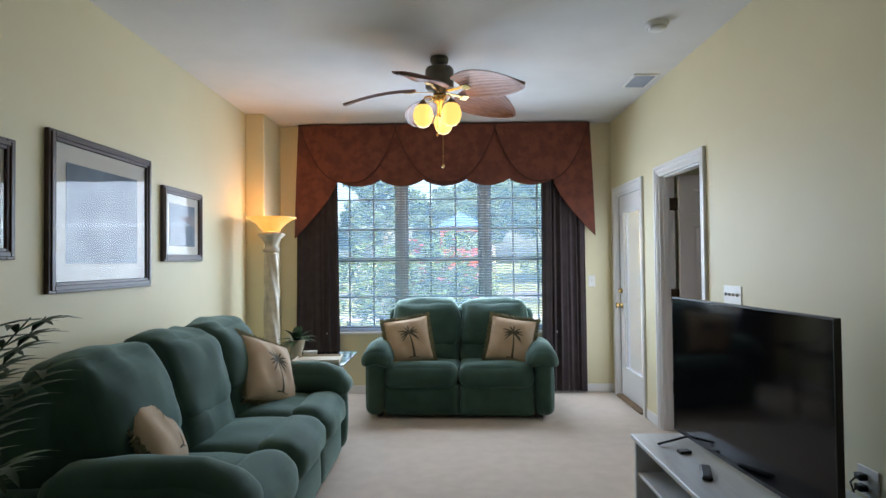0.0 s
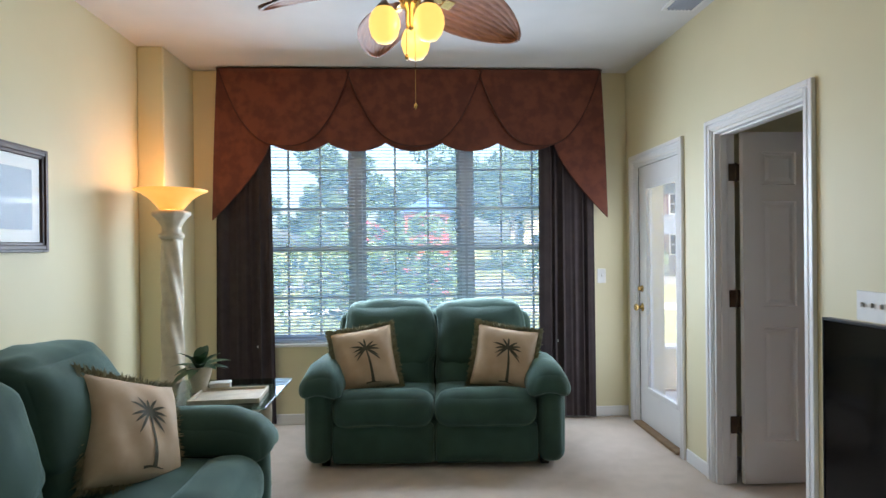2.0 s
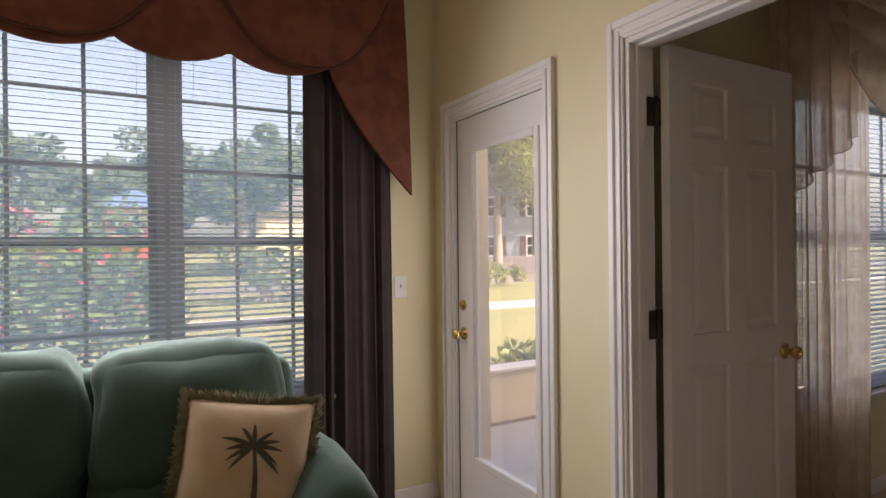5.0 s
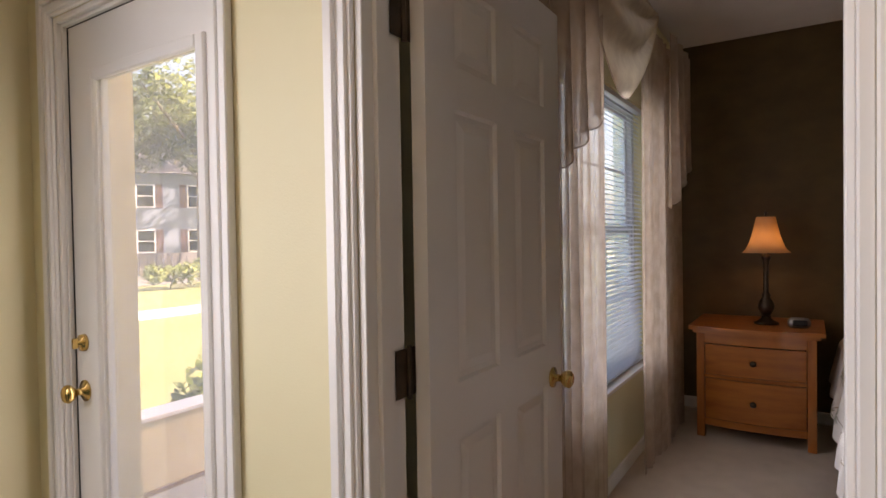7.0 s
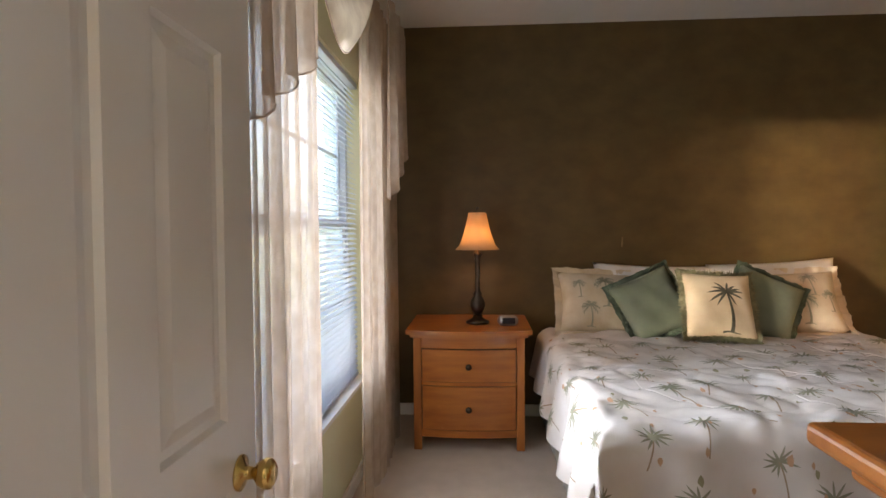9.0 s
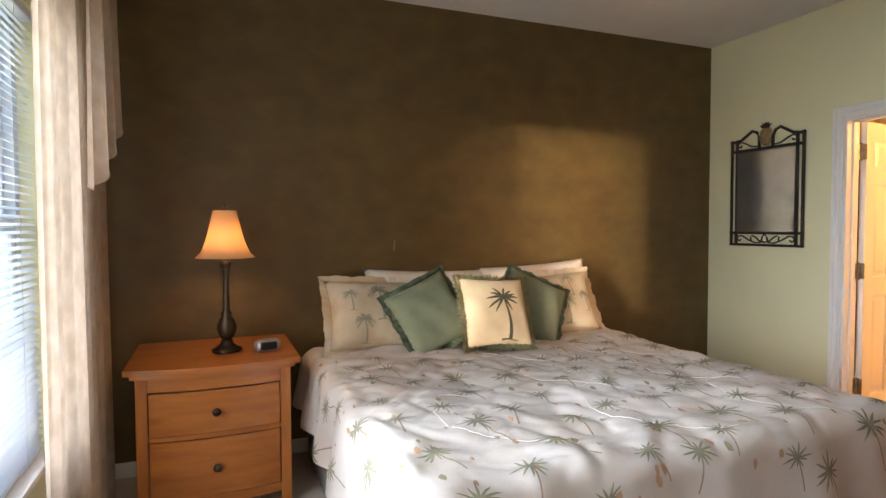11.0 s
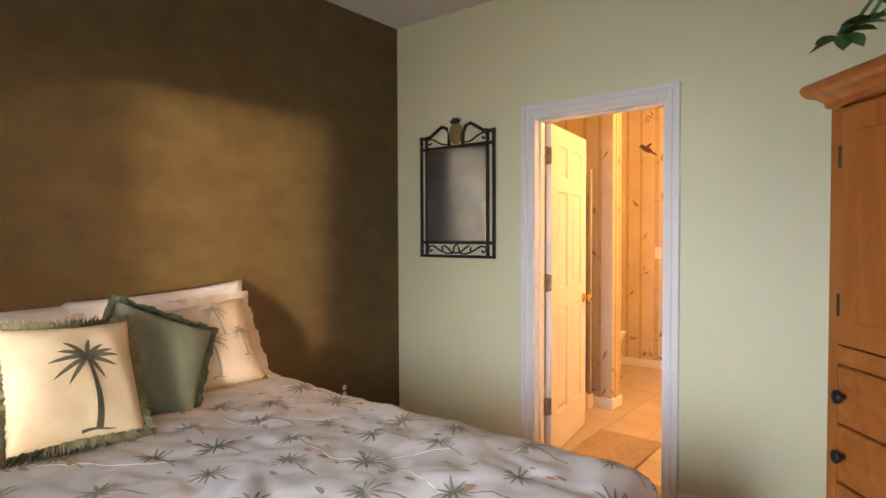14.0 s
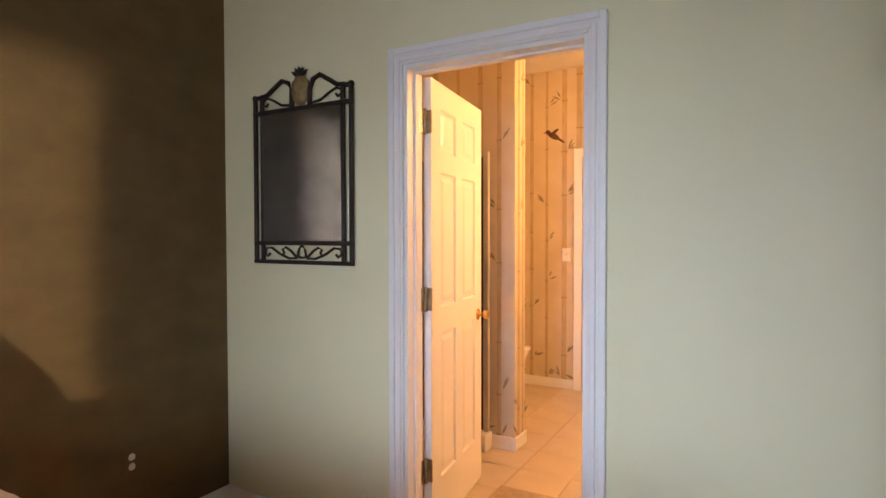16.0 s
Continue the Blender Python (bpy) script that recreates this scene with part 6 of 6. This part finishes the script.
sh = thing("shower_door", pose(0, 0, 0), "framed glass shower door beside the partition", "shower door")
part("frame_post", box(4.93, 4.965, -0.83, -0.80, 0.11, 1.88, 0.003, 1), material("shower_frame", (0.7, 0.68, 0.62), rough=0.3, metal=0.6), sh)
part("seal", box(4.966, 4.985, -0.825, -0.805, 0.12, 1.85), BLACKPLASTIC, sh)
part("curb", box(4.92, XR, -0.846, -0.74, 0, 0.11, 0.008), CERAMIC, sh)
part("pane", box(4.99, XR - 0.01, -0.817, -0.812, 0.12, 1.85), GLASS, sh)
mt = thing("bath_mat", pose(4.43, -0.02, 0.0, 0, 0, 0), "tan bath mat on the tiled floor", "bath mat")
part("rug", puff(0.42, 0.62, 0.022, 0.01, n=14, at=(0, 0, 0.012)), material("tan_towelling", (0.42, 0.33, 0.23), (0.34, 0.26, 0.18), rough=1.0, scale=30, bump=1.0, bump_scale=300), mt, smooth=True)
vl = thing("vanity_light", pose(3.13, -0.9, 2.1), "brass vanity light with warm bulbs on the bathroom wall", "wall lamp")
part("bar", box(0, 0.03, -0.3, 0.3, -0.05, 0.05, 0.006), BRASS, vl)
BULB = glowing("warm_bulb", (0.9, 0.8, 0.6), (1.0, 0.66, 0.32), 1.7)
for y in (-0.2, 0, 0.2):
    g = part("bulb", lathe([(0.02, 0.03), (0.04, 0.05), (0.05, 0.08), (0.04, 0.115), (0, 0.13)], 16), BULB, vl, smooth=True)
    g.matrix_local = pose(0, y, 0, 0, 90, 0)
    g.visible_shadow = False
lamp("vanity_bulb", (3.35, -0.9, 2.12), 8.6, (1.0, 0.53, 0.19), 0.12)


# ---- outdoors ----
GRASS = material("lawn", (0.125, 0.16, 0.05), (0.20, 0.195, 0.09), rough=0.95, scale=0.9, bump=1.0, bump_scale=30, detail=8, contrast=(0.3, 0.7))
CONCRETE = material("concrete", (0.42, 0.41, 0.39), (0.36, 0.35, 0.33), rough=0.9, scale=3, bump=0.3, bump_scale=60)
GZ = -0.2
bm = bmesh.new()
add_grid(bm, 60, 60, lambda u, v: ((u - 0.5) * 600, (v - 0.5) * 600, GZ))
structure(part("ground", bm, GRASS), "sunlit lawn of green and straw-coloured grass", "lawn")
structure(part("pavement_path", boxes((-40, 60, 15.2, 16.6, GZ, GZ + 0.02)), CONCRETE), "pale concrete footpath across the lawn", "path")
structure(part("road", boxes((-80, 90, 24.0, 29.5, GZ, GZ + 0.015)), material("asphalt", (0.16, 0.155, 0.15), (0.12, 0.12, 0.115), rough=0.95, scale=4)), "pale worn road beyond the lawn", "road")
structure(part("porch_floor", box(XB + 0.12, 6.5, YBN + 0.2, 7.25, GZ, -0.10), CONCRETE), "grey concrete porch slab", "porch floor")
pw = structure(part("porch_wall", box(XB + 0.12, 6.5, 7.12, 7.25, -0.10, 0.335), EXTERIOR), "low beige stucco porch wall", "porch wall")
structure(part("porch_wall_cap", box(XB + 0.10, 6.5, 7.09, 7.28, 0.335, 0.36, 0.005), TRIM), "white cap on the porch wall", "porch wall")
structure(part("porch_skirt", box(XB + 0.12, 6.5, 7.105, 7.12, -0.10, -0.075), material("porch_dirt", (0.25, 0.16, 0.10), rough=0.9)), "brown sealing strip along the porch wall", "trim")

BARK = material("pale_bark", (0.30, 0.26, 0.21), (0.20, 0.17, 0.13), rough=0.9, scale=8, bump=0.6, bump_scale=25)
LEAFY = material("sunlit_foliage", (0.15, 0.175, 0.035), (0.075, 0.11, 0.02), rough=0.6, scale=2, island=0.5)
DARKLEAFY = material("dark_foliage", (0.055, 0.09, 0.045), (0.035, 0.062, 0.03), rough=0.6, scale=2, island=0.5)
HEDGELEAF = material("hedge_foliage", (0.07, 0.12, 0.04), (0.04, 0.078, 0.028), rough=0.55, scale=3, island=0.5)


def add_clump(bm, c, r, n, size, rng, flat=0.8):
    for _ in range(n):
        d = Vector((rng.gauss(0, 1), rng.gauss(0, 1), rng.gauss(0, 1)))
        d.normalize()
        p = Vector(c) + Vector((d.x * r, d.y * r, d.z * r * flat)) * rng.uniform(0.35, 1.0) ** 0.5
        a = Vector((rng.uniform(-1, 1), rng.uniform(-1, 1), rng.uniform(-1, 1))).normalized()
        b = a.orthogonal().normalized()
        s = size * rng.uniform(0.6, 1.3)
        bm.faces.new([bm.verts.new(p + a * s), bm.verts.new(p + b * s * 0.5), bm.verts.new(p - a * s), bm.verts.new(p - b * s * 0.5)])


def tree(place, h, spread, seed, leaf, label, leaves=260, clumps=20, size=0.16, low=0.35):
    r = random.Random(seed)
    t = thing("tree", pose(*place), label, "tree", "garden trees")
    bm = bmesh.new()
    top = h * 0.5
    add_tube(bm, [(0.04 * math.sin(k * 1.7) * k * 0.3, 0.05 * math.cos(k * 1.3) * k * 0.3, top * k / 6) for k in range(7)], h * 0.025, 10, h * 0.014)
    ends = []
    for k in range(9):
        a, el = k * 2.4 + r.uniform(-0.4, 0.4), r.uniform(0.4, 1.1)
        z0 = h * r.uniform(low, 0.5)
        l = spread * r.uniform(0.6, 1.0)
        pts = [(0, 0, z0)] + [(math.cos(a) * l * f * math.cos(el) + r.uniform(-0.1, 0.1), math.sin(a) * l * f * math.cos(el) + r.uniform(-0.1, 0.1), z0 + l * f * math.sin(el) * 1.1) for f in (0.35, 0.7, 1.0)]
        add_tube(bm, pts, h * 0.010, 6, h * 0.003)
        ends += pts[2:]
    part("trunk", bm, BARK, t, "pale trunk with spreading limbs", smooth=True)
    bm = bmesh.new()
    for k in range(clumps):
        e = Vector(r.choice(ends)) + Vector((r.uniform(-1, 1), r.uniform(-1, 1), r.uniform(-0.4, 0.8))) * spread * 0.35
        add_clump(bm, e, spread * r.uniform(0.16, 0.34), leaves, size, r)
    part("crown", bm, leaf, t, "ragged leafy crown")
    return t


def bush(place, w, h, seed, leaf, label, n=1400, size=0.07, flowers=None):
    r = random.Random(seed)
    b = thing("bush", pose(*place), label, "bush", "garden bushes")
    bm = bmesh.new()
    for k in range(9):
        add_clump(bm, (r.uniform(-w / 2, w / 2), r.uniform(-w / 4, w / 4), h * r.uniform(0.35, 0.72)), h * r.uniform(0.22, 0.36), n // 9, size, r, 1.0)
    part("foliage", bm, leaf, b)
    bm = bmesh.new()
    for k in range(7):
        a = r.uniform(0, 6.28)
        add_tube(bm, [(r.uniform(-w / 3, w / 3), 0, 0), (math.cos(a) * w * 0.3, math.sin(a) * w * 0.2, h * 0.6)], 0.025, 5, 0.01)
    part("stems", bm, BARK, b)
    if flowers:
        bm = bmesh.new()
        for k in range(40):
            add_clump(bm, (r.uniform(-w / 2, w / 2), r.uniform(-w / 4, 0) - 0.15, h * r.uniform(0.3, 0.8)), 0.06, 6, 0.045, r)
        part("flowers", bm, flowers, b)
    return b


PINKF = material("red_flowers", (0.35, 0.05, 0.09), (0.22, 0.03, 0.06), rough=0.7)
bush((-0.85, 10.2, GZ), 1.5, 2.3, 1, HEDGELEAF, "tall leafy shrub outside the window", 1300)
bush((-0.05, 10.4, GZ), 1.3, 2.5, 2, HEDGELEAF, "tall leafy shrub with red flowers outside the window", 1500, flowers=PINKF)
bush((0.6, 16.5, GZ), 1.5, 1.5, 3, LEAFY, "bright green shrub on the lawn", 1200)
bush((4.6, 21.0, GZ), 3.2, 2.0, 4, DARKLEAFY, "dark rounded shrub near the road", 1500, 0.1)
bush((8.0, 22.5, GZ), 3.0, 1.8, 5, DARKLEAFY, "dark rounded shrub near the road", 1500, 0.1)
bush((-6.0, 19.0, GZ), 4.0, 1.7, 6, HEDGELEAF, "low hedge on the lawn", 1500, 0.09)
bush((13.0, 22.0, GZ), 3.2, 1.1, 7, LEAFY, "low golden shrub beside the path", 1300, 0.09)
bush((4.15, 8.3, GZ), 0.6, 0.55, 8, LEAFY, "grassy clump beside the porch wall", 700, 0.07)
tree((17.5, 28.0, GZ), 11.0, 4.8, 21, LEAFY, "pale-trunked oak with yellow-green leaves", 420, 46, 0.14, 0.28)
tree((24.0, 33.0, GZ), 12.0, 5.5, 22, LEAFY, "leafy oak near the house", 230, 30, 0.18)
for k, (x, y, hh) in enumerate(((-16, 50, 7), (-8, 52, 8), (-1, 48, 7), (4, 50, 12), (9, 48, 13), (14, 52, 14), (20, 50, 14), (-26, 50, 9), (28, 56, 15), (-12, 40, 9), (-4.5, 42, 10), (1.5, 40, 9), (6.5, 38, 10), (-20, 44, 10), (16, 60, 15), (11.5, 58, 14), (-33, 52, 11))):
    tree((x, y, GZ), hh, hh * 0.36, 40 + k, DARKLEAFY, "tall dark woodland tree against the sky", 120, 34, 0.26, 0.2)


def house(name, m, w, d, h, wall, roofc, wins, label, shutters=None):
    hs = thing(name, m, label, "house")
    part("wall", box(-w / 2, w / 2, -d / 2, d / 2, 0, h), wall, hs)
    bm = bmesh.new()
    e = 0.5
    v = [bm.verts.new(c) for c in ((-w / 2 - e, -d / 2 - e, h), (w / 2 + e, -d / 2 - e, h), (w / 2 + e, d / 2 + e, h), (-w / 2 - e, d / 2 + e, h), (-w / 2 + d * 0.35, 0, h + d * 0.28), (w / 2 - d * 0.35, 0, h + d * 0.28))]
    for f in ((0, 1, 5, 4), (2, 3, 4, 5), (1, 2, 5), (3, 0, 4), (3, 2, 1, 0)):
        bm.faces.new([v[i] for i in f])
    part("roof", bm, roofc, hs)
    for x, z in wins:
        wd = part("window", boxes((x - 0.55, x - 0.47, -d / 2 - 0.05, -d / 2, z, z + 1.5), (x + 0.47, x + 0.55, -d / 2 - 0.05, -d / 2, z, z + 1.5), (x - 0.47, x + 0.47, -d / 2 - 0.05, -d / 2, z, z + 0.08), (x - 0.47, x + 0.47, -d / 2 - 0.05, -d / 2, z + 1.42, z + 1.5), (x - 0.47, x + 0.47, -d / 2 - 0.045, -d / 2, z + 0.72, z + 0.78)), TRIM, hs)
        part("pane", box(x - 0.47, x + 0.47, -d / 2 - 0.02, -d / 2 - 0.005, z + 0.08, z + 1.42), SCREEN, wd)
        if shutters:
            for sg in (-1, 1):
                part("shutter", box(x + sg * 0.8 - 0.2, x + sg * 0.8 + 0.2, -d / 2 - 0.05, -d / 2 - 0.002, z, z + 1.5, 0.01), shutters, hs)
    return hs


GREYBLUE = material("blue_grey_siding", (0.24, 0.28, 0.35), (0.21, 0.25, 0.32), rough=0.85, scale=2, stretch=(1, 1, 20))
SHINGLE = material("grey_shingle", (0.13, 0.12, 0.12), (0.09, 0.085, 0.085), rough=0.95, scale=9)
house("neighbour_house", pose(26.5, 42.0, GZ, 0, 0, -32), 22, 9, 6.0, GREYBLUE, SHINGLE, [(x, z) for x in (-9, -6, -3, 0, 3, 6, 9) for z in (0.9, 3.8)], "blue-grey house with dark red shutters beyond the lawn", material("oxblood_shutter", (0.12, 0.065, 0.065), rough=0.7))
house("neighbour_house", pose(12.5, 43.0, GZ, 0, 0, -14), 8, 7, 4.0, EXTERIOR, SHINGLE, [(-3, 1.0), (0, 1.0), (3, 1.0)], "cream house with a grey roof behind shrubs")
fence = thing("fence", pose(0, 0, GZ), "low dark fence along the far lawn", "fence")
part("rail", boxes((10, 34, 30.0, 30.05, 0.9, 1.0), (10, 34, 30.0, 30.05, 0.15, 0.25)), SHINGLE, fence)
for k in range(60):
    if k == 0:
        o = part("fence_slat", box(0, 0.36, -0.02, 0.0, 0.05, 1.05), SHINGLE, fence)
        fm = o.data
    else:
        o = new("fence_slat", fm)
        o.parent = fence
    o.location = (10 + 0.4 * k, 30.0, 0)
pg = thing("play_tower", pose(0.8, 30.5, GZ), "red playground tower with a blue pyramid roof", "playground")
REDP = material("red_playground_paint", (0.30, 0.05, 0.04), rough=0.5)
for sx in (-1, 1):
    for sy in (-1, 1):
        part("post", box(sx * 1.0 - 0.08, sx * 1.0 + 0.08, sy * 1.0 - 0.08, sy * 1.0 + 0.08, 0, 3.3), REDP, pg)
part("deck", box(-1.1, 1.1, -1.1, 1.1, 1.3, 1.45), REDP, pg)
part("side_rail", boxes((-1.0, 1.0, -1.05, -1.0, 1.45, 2.2), (-1.0, 1.0, 1.0, 1.05, 1.45, 2.2)), REDP, pg)
part("beam", boxes((-1.1, 1.1, -1.1, -1.0, 3.1, 3.35), (-1.1, 1.1, 1.0, 1.1, 3.1, 3.35)), REDP, pg)
bm = bmesh.new()
v = [bm.verts.new(c) for c in ((-1.3, -1.3, 3.35), (1.3, -1.3, 3.35), (1.3, 1.3, 3.35), (-1.3, 1.3, 3.35), (0, 0, 4.2))]
for f in ((0, 1, 4), (1, 2, 4), (2, 3, 4), (3, 0, 4), (3, 2, 1, 0)):
    bm.faces.new([v[i] for i in f])
part("roof", bm, material("blue_playground_roof", (0.07, 0.14, 0.36), rough=0.5), pg, "blue pyramid roof")
